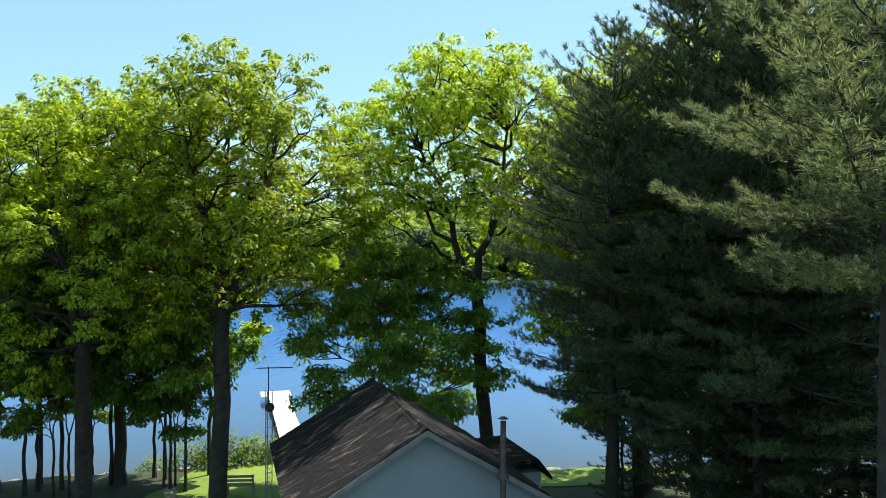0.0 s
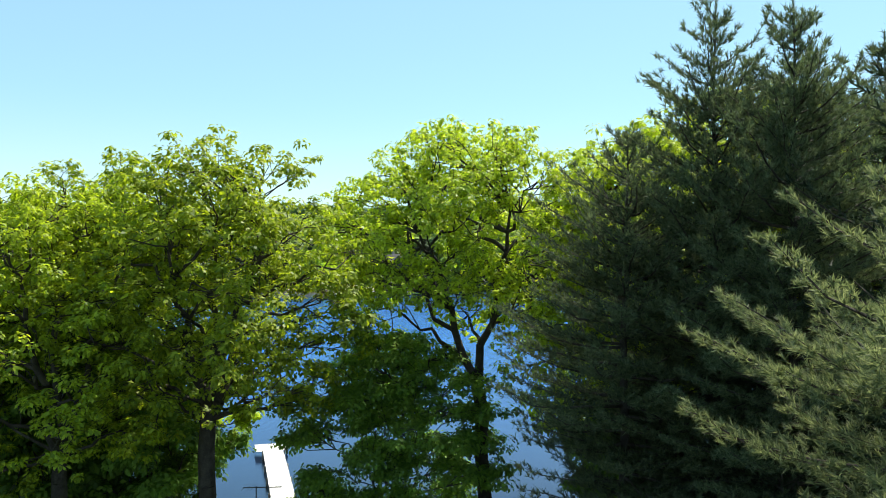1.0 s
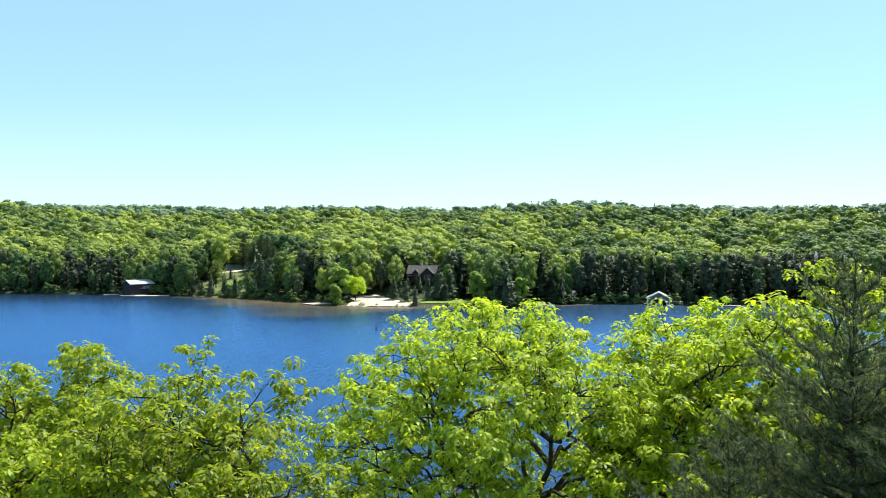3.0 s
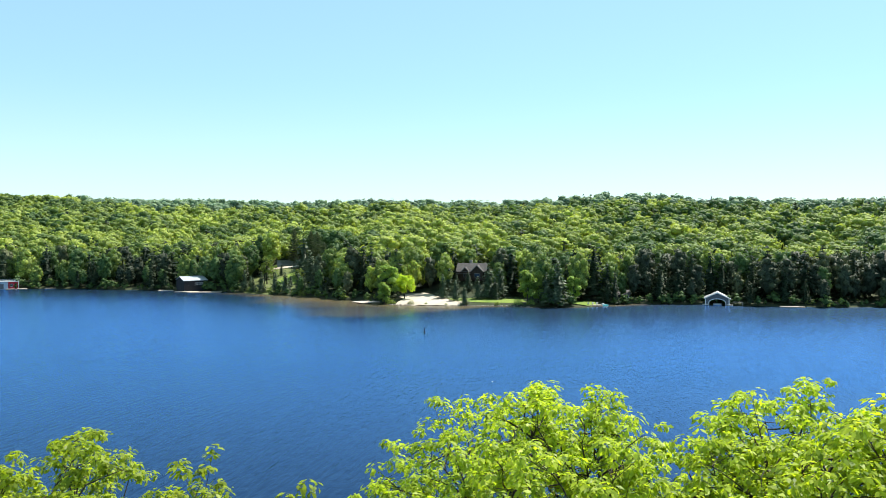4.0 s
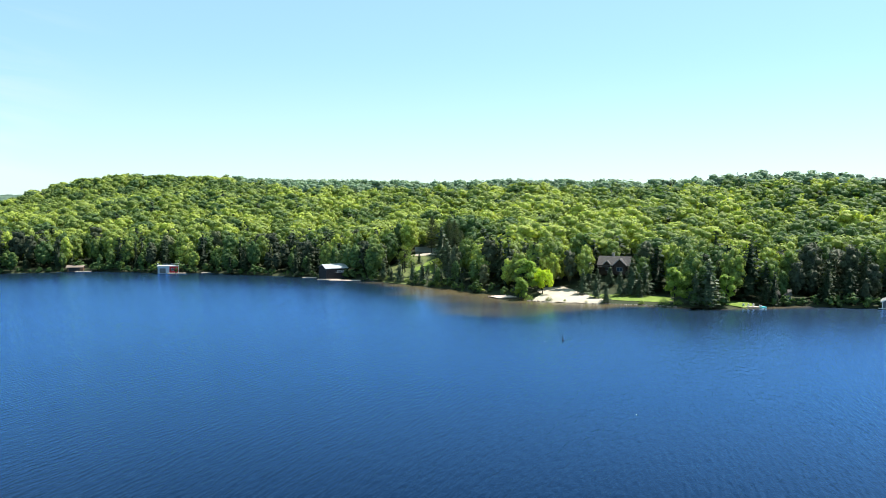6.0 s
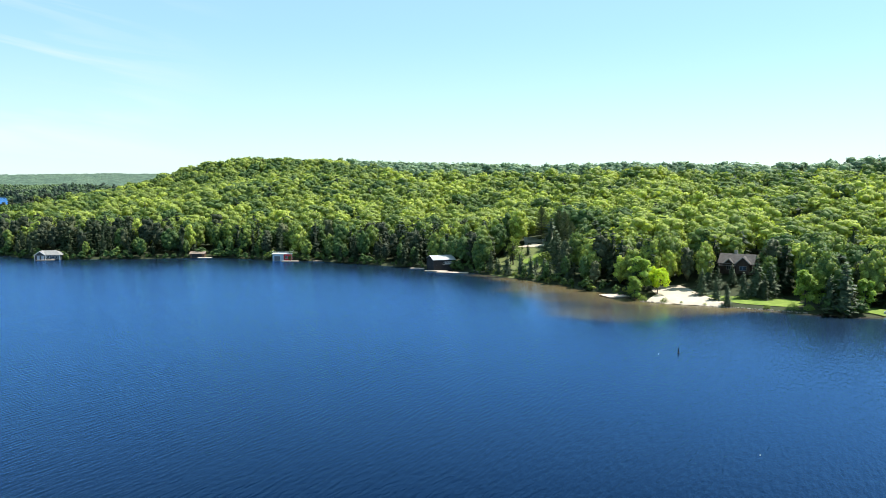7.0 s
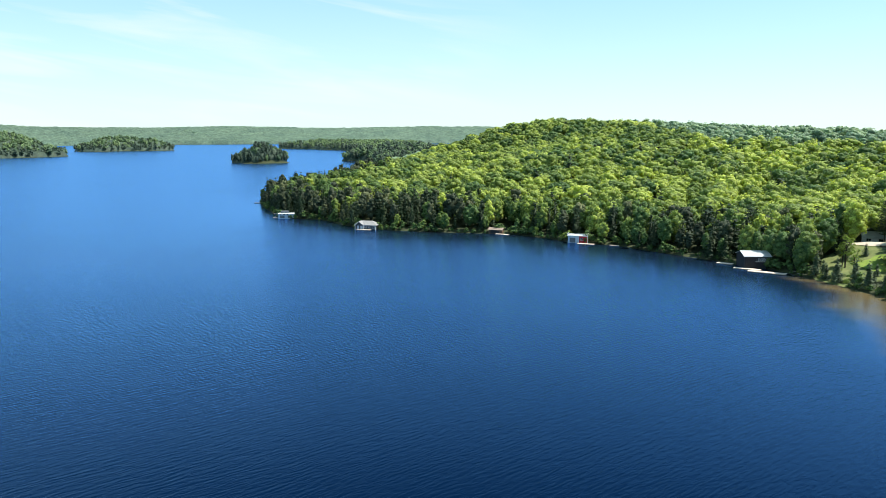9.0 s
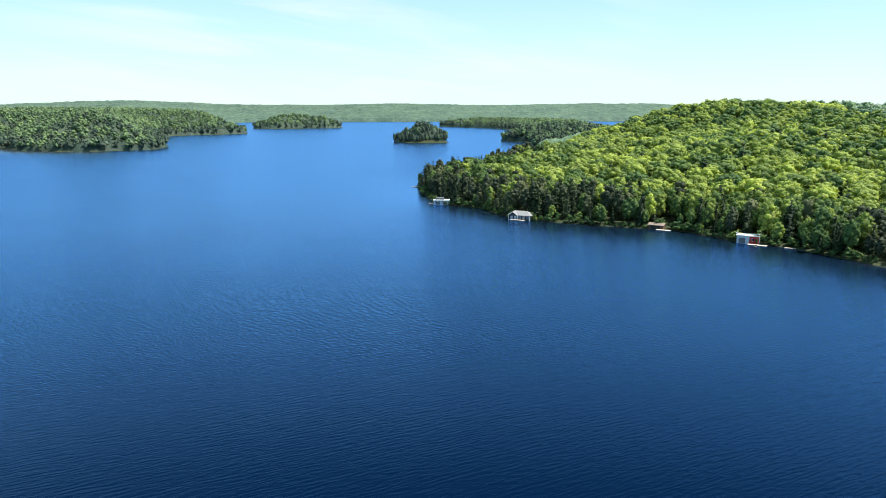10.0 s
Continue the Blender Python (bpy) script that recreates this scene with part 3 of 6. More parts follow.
patch("lawn", -119, 376, 19, 30, M_FIELD, "open grass clearing among the shore trees", "lawn", 0.3)
patch("lawn", -110, 380, 13, 11, M_GRASS, "bright mown terrace in the clearing", "lawn", 0.5)
patch("drive", -126, 402, 11, 4.5, M_SAND, "pale gravel drive behind the clearing", "drive", 0.5)
patch("lawn", 22, 311, 8, 5, M_GRASS, "small waterside lawn", "lawn", 0.3)


# ---- near trees ----
def unit(v):
    return v / np.maximum(np.linalg.norm(v, axis=-1, keepdims=True), 1e-9)


def tubes(segs, sides=7):
    """Tapered tubes from rows of (p0, p1, r0, r1); thin twigs get three sides."""
    vs, fs, n0 = [], [], 0
    thick = [s for s in segs if s[2] >= 0.05]
    thin_ = [s for s in segs if s[2] < 0.05]
    for rows, k in ((thick, sides), (thin_, 3)):
        if not rows:
            continue
        p0 = np.array([s[0] for s in rows], dtype=float)
        p1 = np.array([s[1] for s in rows], dtype=float)
        r0 = np.array([s[2] for s in rows])[:, None, None]
        r1 = np.array([s[3] for s in rows])[:, None, None]
        d = unit(p1 - p0)
        ref = np.where(np.abs(d[:, 2:3]) > 0.9, np.array([[1.0, 0, 0]]), np.array([[0, 0, 1.0]]))
        u = unit(np.cross(d, ref))
        w = np.cross(d, u)
        a = np.arange(k) * 2 * math.pi / k
        ring = u[:, None, :] * np.cos(a)[None, :, None] + w[:, None, :] * np.sin(a)[None, :, None]
        v = np.concatenate([p0[:, None, :] + ring * r0, p1[:, None, :] + ring * r1], 1)
        base = (np.arange(len(rows)) * 2 * k)[:, None] + n0
        i = np.arange(k)[None, :]
        j = (i + 1) % k
        f = np.stack([base + i, base + j, base + j + k, base + i + k], -1)
        vs.append(v.reshape(-1, 3))
        fs.append(f.reshape(-1, 4))
        n0 += len(rows) * 2 * k
    return np.concatenate(vs), np.concatenate(fs)


def bend(rng, a, b, r0, r1, n=5, sag=0.0, wob=0.06):
    """A wavering limb from a to b, as segments; returns them and the points along it."""
    a, b = np.asarray(a, float), np.asarray(b, float)
    ln = np.linalg.norm(b - a)
    pts = []
    for k in range(n + 1):
        t = k / n
        q = a + (b - a) * t + np.array([0, 0, sag * ln * math.sin(math.pi * t)])
        if 0 < k < n:
            q = q + rng.normal(0, wob * ln / n * 1.5, 3)
        pts.append(q)
    rad = [r0 + (r1 - r0) * k / n for k in range(n + 1)]
    return [(pts[k], pts[k + 1], rad[k], rad[k + 1]) for k in range(n)], pts


def leaves(rng, centre, normal, size, length=1.5, axis_=None):
    """Kite-shaped, slightly folded leaves at the given places, facing along normal, pointing along axis_."""
    k = len(centre)
    n = unit(normal)
    t = unit(np.cross(n, rng.normal(0, 1, (k, 3)))) if axis_ is None else unit(axis_ - n * (axis_ * n).sum(1, keepdims=True))
    b = np.cross(n, t)
    s = (size * rng.uniform(0.65, 1.25, k))[:, None]
    tip = centre + t * s * length * 0.5 - n * s * 0.16
    root = centre - t * s * length * 0.5
    l = centre + b * s * 0.42 + n * s * 0.10 + t * s * 0.12
    r = centre - b * s * 0.42 + n * s * 0.10 + t * s * 0.12
    v = np.stack([root, r, tip, l], 1).reshape(-1, 3)
    return v, np.arange(4 * k).reshape(-1, 4)


def broadleaf(seed, tall, spread, clear, lobes=15, leaf=0.205, per=46, fork=0.38, material=M_OAK, trunk=0.34, stems=1, flat=0.75, clump=0.40, lean=(0, 0), leaders=3, turn=0.0):
    """Meshes of trunk with limbs, and of the crown of leaf clusters. clear: height of the crown's lower edge."""
    rng = np.random.RandomState(seed)
    segs, tips = [], []
    mid = np.array([lean[0], lean[1], (tall + clear) / 2])
    rz = (tall - clear) / 2
    carriers = []
    for s in range(stems):
        a = 2 * math.pi * s / stems + rng.uniform(0, 1)
        off = np.array([math.cos(a), math.sin(a), 0]) * (0.35 if stems > 1 else 0)
        r0 = trunk / stems ** 0.5
        top = np.array([lean[0] * 0.4, lean[1] * 0.4, tall * fork]) + off * (0 if stems == 1 else spread * 0.35)
        segs += bend(rng, off + np.array([0, 0, -0.4]), top, r0, r0 * 0.8, 7, 0, 0.03)[0]
        segs.append((off + np.array([0, 0, -0.4]), off + np.array([0, 0, 0.6]), r0 * 1.5, r0 * 0.98))
        # leaders above the fork
        for h in range(leaders if stems == 1 else 2):
            ha = turn + 2 * math.pi * h / (leaders if stems == 1 else 2) + rng.uniform(-0.3, 0.3)
            e = np.array([lean[0] * 0.8, lean[1] * 0.8, tall * (0.80 - 0.05 * h)]) + np.array([math.cos(ha), math.sin(ha), 0]) * spread * 0.34 + off * 2
            sg, lp = bend(rng, top, e, r0 * 0.62, r0 * 0.16, 8, 0, 0.10)
            segs += sg
            carriers.append((lp, r0))
    golden = 2.39996
    for k in range(lobes):
        u = (k + 0.5) / lobes
        zz = 1 - 1.85 * u ** 1.2
        rad = math.sqrt(max(0.05, 1 - zz * zz))
        ang = k * golden + rng.uniform(-0.3, 0.3)
        dirn = np.array([math.cos(ang) * rad, math.sin(ang) * rad, zz])
        far = rng.uniform(0.68, 0.84) if k % 4 else rng.uniform(0.35, 0.58)
        c = mid + dirn * np.array([spread, spread, rz]) * (min(far, 0.76) if zz > 0.75 else far)
        # the nearest leader carries it, from a point a little below
        lp, r0 = min(carriers, key=lambda q: min(np.linalg.norm(w - c) for w in q[0]))
        below = [w for w in lp if w[2] < c[2] - 0.3 * np.linalg.norm((w - c)[:2])]
        src0 = min(below or lp[:1], key=lambda w: np.linalg.norm(w - c))
        ln = np.linalg.norm(src0 - c)
        sg, bp0 = bend(rng, src0, c, min(r0 * 0.34, 0.03 + 0.016 * ln), 0.03, 5, 0.05 * rng.uniform(-0.6, 1), 0.14)
        segs += sg
        lr = spread * rng.uniform(0.27, 0.38)
        for j in range(6):
            d2 = unit(rng.normal(0, 1, 3) + dirn * 0.7 + np.array([0, 0, 0.15]))
            e = c + d2 * lr * np.array([1, 1, flat]) * rng.uniform(0.6, 1.0)
            sg, bp = bend(rng, bp0[-1 - rng.randint(0, 3)], e, 0.035, 0.014, 3, 0.05, 0.15)
            segs += sg
            for i in range(6):
                q = e + np.clip(rng.normal(0, 0.27, 3), -0.5, 0.5) * lr * np.array([1, 1, flat])
                if i % 2:
                    segs.append((bp[-1 - rng.randint(0, 2)], q, 0.014, 0.006))
                tips.append((q, unit(q - (mid - np.array([0, 0, rz * 0.6])))))
    q = np.array([t[0] for t in tips])
    o = np.array([t[1] for t in tips])
    k = len(q)
    local = rng.normal(0, 1, (k, per, 3))
    local = local / np.linalg.norm(local, axis=2, keepdims=True) * rng.uniform(0.25, 1, (k, per, 1)) ** 0.6
    cs = (clump * rng.uniform(0.6, 1.3, k))[:, None, None]
    c = (q[:, None, :] + local * cs * np.array([1, 1, 0.62])).reshape(-1, 3)
    nrm = (local * 0.85 + o[:, None, :] * 0.3 + np.array([0, 0, 0.7])).reshape(-1, 3) + rng.normal(0, 0.27, (k * per, 3))
    aim = local.reshape(-1, 3) + rng.normal(0, 0.35, (k * per, 3)) - np.array([0, 0, 0.25])
    lv, lf = leaves(rng, c, nrm, leaf, 1.65, aim)
    tv, tf = tubes(segs)
    return mesh_from("trunk", tv, tf, 4, M_BARK, True), mesh_from("crown", lv, lf, 4, material)


def pine(seed, tall, reach, low, needles=17, gap=0.88, leaf=0.21, wide=0.012, limbs=8, top=1.0, material=M_NEEDLE, step=0.30, droop=0.07):
    """White pine: straight trunk, whorls of long limbs that spread into flat, feathery plates of needle plumes."""
    rng = np.random.RandomState(seed)
    segs, tuft, aim = [], [], []
    sg, pts = bend(rng, (0, 0, -0.4), (rng.normal(0, 0.2), rng.normal(0, 0.2), tall), 0.27, 0.015, 12, 0, 0.02)
    segs += sg
    pts = np.array(pts)

    def on_trunk(z):
        return np.array([np.interp(z, pts[:, 2], pts[:, 0]), np.interp(z, pts[:, 2], pts[:, 1]), z])

    z = low
    while z < tall - 0.5:
        f = (z - low) / (tall - low)
        ln0 = reach * min(1, 0.62 + f * 1.8) * (1 - f) ** (0.42 + 0.45 * f ** 3) + 0.12
        first = rng.uniform(0, 6.28)
        count = limbs if f < 0.85 else 4
        for k in range(count):
            ang = first + 6.28 * k / count + rng.uniform(-0.35, 0.35)
            ln = ln0 * rng.uniform(0.5, 1.15)
            rise = 0.04 + 0.75 * f ** 2
            d = np.array([math.cos(ang), math.sin(ang), rise])
            side = np.array([-math.sin(ang), math.cos(ang), 0])
            a = on_trunk(z + rng.uniform(-0.25, 0.25))
            b = a + d * ln + np.array([0, 0, 0.10 * ln])
            segs += bend(rng, a, b, 0.022 + 0.009 * ln, 0.008, 4, -droop, 0.04)[0]
            n = max(3, int(0.8 * ln / step))
            for j in range(n + 1):
                t = 0.2 + 0.8 * (j + rng.uniform(-0.3, 0.3)) / n
                q = a + (b - a) * t + np.array([0, 0, -droop * ln * math.sin(math.pi * min(1, t))])
                w = (0.38 * ln * (1.05 - min(t, 1.0)) + 0.22) * rng.uniform(0.55, 1.1)
                for sd in (-1, 1):
                    db = unit(side * sd * rng.uniform(0.6, 1.0) + d * rng.uniform(0.5, 0.9) + np.array([0, 0, rng.uniform(0.0, 0.35)]))
                    if sd > 0:
                        segs.append((q, q + db * w, 0.009, 0.004))
                    m = max(2, int(w / 0.2) + 1)
                    for i in range(m):
                        tuft.append(q + db * w * (i + 0.6) / m + rng.normal(0, 0.06, 3))
                        aim.append(unit(db * 0.7 + d * 0.25 + np.array([0, 0, top * rng.uniform(0.4, 1.0)])))
        z += gap * rng.uniform(0.65, 1.35) * (1 - 0.45 * f)
    for z in np.arange(0, 0.9, 0.14):
        tuft.append(on_trunk(tall - z))
        aim.append(np.array([0.05, 0, 1.0]))
    c, n = np.array(tuft), np.array(aim)
    k = len(c)
    dirs = unit(n[:, None, :] * 0.8 + rng.normal(0, 0.45, (k, needles, 3)))
    ln = leaf * rng.uniform(0.7, 1.25, (k, needles, 1))
    rootp = c[:, None, :] - n[:, None, :] * rng.uniform(0, 0.14, (k, needles, 1))
    wd = unit(np.cross(dirs, rng.normal(0, 1, (k, needles, 3)))) * wide
    v = np.stack([rootp - wd, rootp + wd, rootp + dirs * ln], 2).reshape(-1, 3)
    tv, tf = tubes(segs, 6)
    return mesh_from("trunk", tv, tf, 4, M_BARK, True), mesh_from("crown", v, np.arange(len(v)).reshape(-1, 3), 3, material)


def plant(name, meshes, x, y, label, category, turn=0.0, size=1.0, group="", sink=0.0):
    ob = thing(name, label, category, pose(x, y, ground_z(x, y) - sink, 0, 0, turn) @ Matrix.Scale(size, 4), group)
    link("trunk", meshes[0], ob)
    link("crown", meshes[1], ob)
    return ob


OAK_A = broadleaf(11, 19.9, 5.7, 3.6, lobes=38, fork=0.38, trunk=0.38, per=30, leaf=0.138)
OAK_B = broadleaf(12, 19.9, 6.3, 6.0, lobes=46, fork=0.42, trunk=0.40, lean=(0.2, 0.9), per=30, leaf=0.138)
OAK_C = broadleaf(13, 20.6, 5.1, 4.0, lobes=34, fork=0.36, trunk=0.30, per=30, leaf=0.138)
FORKED = broadleaf(21, 22.0, 6.5, 10.6, lobes=46, fork=0.42, trunk=0.36, leaders=2, turn=0.2, lean=(-1.7, 2.0), per=30, leaf=0.138)
SLIM = broadleaf(14, 17.5, 3.2, 4.0, lobes=14, fork=0.5, trunk=0.15, per=24)
BEECH = broadleaf(31, 12.8, 4.8, 1.2, lobes=46, leaf=0.14, per=34, fork=0.24, material=M_BEECH, trunk=0.17, stems=4, flat=0.35, clump=0.48)
SAPLING = broadleaf(32, 9.8, 2.9, 2.2, lobes=18, leaf=0.16, per=18, fork=0.3, material=M_BEECH, trunk=0.10, stems=2, flat=0.45, clump=0.46)

plant("oak_tree", FORKED, 2.35, 35.6, "tall oak with a forked dark trunk and sunlit crown", "tree", 0, group="shore oaks")
plant("oak_tree", OAK_B, -9.4, 31.2, "broad oak with thick dark trunk beside the cabin", "tree", 0, 1.0, group="shore oaks")
plant("oak_tree", OAK_A, -15.2, 31.5, "leafy oak with straight dark trunk on the lawn", "tree", 120, 0.95, "shore oaks")
plant("oak_tree", OAK_C, -16.2, 37.4, "oak at the water's edge with paired trunks", "tree", 200, 1.03, "shore oaks")
plant("oak_tree", OAK_A, -21.8, 36.0, "oak with fresh yellow-green leaves", "tree", 260, 1.0, "shore oaks")
plant("oak_tree", OAK_C, -28.5, 35.0, "oak with fresh yellow-green leaves", "tree", 75, 1.02, "shore oaks")
plant("oak_tree", OAK_C, 9.4, 41.0, "tall oak leaning out over the water", "tree", 290, 1.11, "shore oaks")
plant("oak_tree", OAK_A, 9.8, 36.6, "tall oak rising behind the pines", "tree", 170, 1.17, "shore oaks")
plant("oak_tree", OAK_C, 14.8, 35.6, "tall oak rising behind the pines", "tree", 15, 1.18, "shore oaks")
plant("oak_tree", OAK_C, 22.5, 34.0, "tall oak rising behind the pines", "tree", 95, 1.18, "shore oaks")
plant("slender_tree", SLIM, -20.3, 37.5, "slender tree with thin paired stems", "tree", 0, 0.95)
plant("slender_tree", SLIM, -18.6, 36.4, "slender tree with thin leaning stem", "tree", 130, 0.7)
plant("slender_tree", SLIM, -12.2, 39.0, "slender young tree behind the lawn", "tree", 220, 0.75)
plant("beech_tree", BEECH, -2.4, 37.0, "many-stemmed tree with layered green leaves", "tree", 0)
plant("beech_tree", SAPLING, 9.0, 33.5, "small leafy tree by the water", "tree", 30, 1.1)
plant("beech_tree", SAPLING, 10.5, 39.5, "small leafy tree by the water", "tree", 290, 0.9)

for k, (sx, sy, ss) in enumerate([(-17.5, 34.2, 0.95), (-21.5, 32.5, 1.1), (-13.4, 36.6, 0.85), (-24.5, 36.0, 1.1), (-19.0, 40.2, 0.8), (8.4, 36.0, 1.0), (-19.6, 35.6, 1.35), (-14.6, 38.6, 1.25), (-17.0, 37.0, 1.4), (-22.4, 36.8, 1.4), (-12.6, 35.4, 1.15), (-25.5, 38.5, 1.4)]):
    plant("understory_tree", SAPLING, sx, sy, "young leafy tree in the shade of the oaks", "tree", k * 67, ss, "understory trees")
# hemlocks added to fill the darkness below the pines
HEMLOCK = pine(44, 11.0, 3.2, 0.4, needles=7, gap=0.75, leaf=0.17, wide=0.018, material=M_SHADE_HEMLOCK, top=0.1, step=0.32, limbs=5)
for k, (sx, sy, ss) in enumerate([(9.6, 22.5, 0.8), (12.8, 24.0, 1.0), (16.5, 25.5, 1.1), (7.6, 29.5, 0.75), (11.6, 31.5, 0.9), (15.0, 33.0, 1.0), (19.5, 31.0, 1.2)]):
    plant("hemlock_tree", HEMLOCK, sx, sy, "small hemlock added under the pines, needles darkened for shade", "tree", k * 83, ss, "understory hemlocks")
PINE_A = pine(41, 22.8, 6.4, 2.6)
PINE_B = pine(42, 22.4, 5.9, 2.8)
PINE_N = pine(43, 14.6, 5.2, 8.7, needles=24, leaf=0.17, wide=0.0095, gap=1.0, top=0.6, material=M_LITNEEDLE, step=0.22, droop=0.10, limbs=7)
PINE_FAR = pine(46, 22.4, 5.4, 4.0, needles=4, leaf=0.5, wide=0.06, step=0.7, gap=1.2, limbs=6)
PINE_C = pine(45, 18.6, 5.6, 5.5, needles=14, wide=0.012, leaf=0.2, gap=0.9, material=M_PALENEEDLE)
plant("white_pine", PINE_A, 8.9, 26.0, "tall dark white pine with soft needle plumes", "pine tree", 0, group="cabin pines")
plant("white_pine", PINE_B, 10.3, 23.8, "tall white pine with a slender leading shoot", "pine tree", 80, 0.98, "cabin pines")
plant("white_pine", PINE_B, 12.9, 28.4, "tall dark white pine with bare lower trunk", "pine tree", 200, 1.0, "cabin pines")
plant("white_pine", PINE_A, 16.3, 29.5, "tall dark white pine with soft needle plumes", "pine tree", 150, 1.02, "cabin pines")
plant("white_pine", PINE_C, 5.9, 26.0, "shorter white pine with pale plumes", "pine tree", 260, 1.0, "cabin pines")
plant("white_pine", PINE_N, 8.1, 13.7, "young white pine with feathery needles coloured as sunlit", "pine tree", 0, 1.0, "cabin pines")
plant("hemlock_tree", HEMLOCK, 13.5, 20.5, "tall hemlock added as dark fill, needles darkened for shade", "tree", 60, 1.9, "understory hemlocks")


# ---- the woods on the far shores ----
def ball(sides, rings):
    """A low round lump of unit radius: vertices and triangles."""
    v = [(0, 0, 1)]
    for r in range(1, rings):
        t = math.pi * r / rings
        v += [(math.sin(t) * math.cos(2 * math.pi * (k + 0.5 * (r % 2)) / sides), math.sin(t) * math.sin(2 * math.pi * (k + 0.5 * (r % 2)) / sides), math.cos(t)) for k in range(sides)]
    v.append((0, 0, -1))
    f = [(0, 1 + k, 1 + (k + 1) % sides) for k in range(sides)]
    for r in range(rings - 2):
        p, q = 1 + r * sides, 1 + (r + 1) * sides
        for k in range(sides):
            m = (k + 1) % sides
            f += [(p + k, q + k, q + m), (p + k, q + m, p + m)]
    n, p = len(v) - 1, 1 + (rings - 2) * sides
    f += [(n, p + (k + 1) % sides, p + k) for k in range(sides)]
    return np.array(v), np.array(f)


def sprays(rng, c, n, s):
    """Small leafy triangles at c facing n."""
    k = len(c)
    n = unit(n)
    t = unit(np.cross(n, rng.normal(0, 1, (k, 3))))
    b = np.cross(n, t)
    s = s * rng.uniform(0.55, 1.4, (k, 1))
    return np.stack([c - t * s * 0.55 - b * s * 0.45, c + t * s * 0.6 - b * s * 0.2, c + b * s * 0.65], 1).reshape(-1, 3)


def crown_set(rng, kind, tris, fat=1.0, lobes=10, lump=(5, 3), low=0.36, rx=0.27):
    """A unit tree, one metre tall: a dome of rounded boughs with small leaves on them. Gives vertices, triangles, smooth flags, shade of each."""
    vs, fs, sm, sh, n0 = [], [], [], [], 0
    bv, bf = ball(*lump)

    def add(v, f, smooth, shade):
        nonlocal n0
        vs.append(v)
        fs.append(f + n0)
        sm.append(np.full(len(f), smooth))
        sh.append(shade if np.ndim(shade) else np.full(len(f), shade))
        n0 += len(v)
    if kind == "broad":
        hz = (1 - low) / 2
        mid = np.array([0, 0, low + hz])
        cen, rad, tone, out = [], [], [], []
        grow = (10 / lobes) ** 0.4
        for k in range(lobes):
            u = 0.96 - 1.62 * (k / lobes) ** 0.95
            a = k * 2.4 + rng.uniform(-0.4, 0.4)
            r = math.sqrt(max(0.0, 1 - u * u)) * rng.uniform(0.85, 1.15)
            d = np.array([math.cos(a) * r, math.sin(a) * r, u])
            cen.append(mid + d * np.array([rx * 0.66, rx * 0.66, hz * 0.70 * rng.uniform(0.85, 1.08)]))
            rad.append(rx * rng.uniform(0.40, 0.54) * grow)
            tone.append(rng.normal(0, 0.035))
            out.append(d)
            w = bv * rad[-1] * 0.94 * rng.uniform(0.88, 1.10, (len(bv), 1)) * np.array([1, 1, 0.9]) + cen[-1]
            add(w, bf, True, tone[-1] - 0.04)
        # inner fill tinted darker: shade inside the crown put into colour
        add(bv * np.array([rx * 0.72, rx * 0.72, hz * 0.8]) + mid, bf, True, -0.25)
        cen, rad, tone, out = np.array(cen), np.array(rad), np.array(tone), np.array(out)
        # leaves only where a bough faces outwards
        k = rng.randint(0, lobes, tris * 3)
        d = unit(rng.normal(0, 1, (tris * 3, 3)) + out[k] * 0.7)
        p = cen[k] + d * (rad[k] * rng.uniform(0.90, 1.12, tris * 3))[:, None]
        buried = (np.linalg.norm(p[:, None, :] - cen[None], axis=2) < rad[None] * 0.82).any(1)
        keep = np.where(~buried)[0][:tris]
        s = 0.048 * (190 / tris) ** 0.42 * fat
        add(sprays(rng, p[keep], d[keep] + rng.normal(0, 0.30, (len(keep), 3)), s), np.arange(len(keep) * 3).reshape(-1, 3), False, tone[k[keep]] + rng.normal(0, 0.05, len(keep)))
    else:
        ring = 6
        ang = np.arange(ring) * 2 * math.pi / ring
        core = [(0, 0, 0.88)] + [(0.075 * math.cos(q), 0.075 * math.sin(q), 0.12) for q in ang]
        add(np.array(core), np.array([(0, 1 + q, 1 + (q + 1) % ring) for q in range(ring)]), True, 0.0)
        f = 1 - np.sqrt(rng.uniform(0, 1, tris)) * 0.97
        tiers = 15
        f = (np.floor(f * tiers) + rng.uniform(0, 0.62, tris)) / tiers
        a = rng.uniform(0, 6.283, tris)
        edge = rng.uniform(0.35, 1, tris) ** 0.6
        wide = (0.16 * (1 - f) ** 0.9 + 0.012) * (0.8 + 0.35 * np.sin(np.floor(f * tiers) * 5.1 + np.floor(a * 1.6) * 2.3))
        r = wide * edge
        cc = np.stack([np.cos(a) * r, np.sin(a) * r, 0.07 + f * 0.93 - r * 0.35], 1)
        nn = np.stack([np.cos(a) * 0.55, np.sin(a) * 0.55, np.full(tris, 0.8)], 1) + rng.normal(0, 0.3, (tris, 3))
        s = 0.066 * (130 / tris) ** 0.36 * fat
        add(sprays(rng, cc, nn, s), np.arange(tris * 3).reshape(-1, 3), False, rng.normal(0, 0.15, tris))
    return np.concatenate(vs), np.concatenate(fs), np.concatenate(sm), np.concatenate(sh)


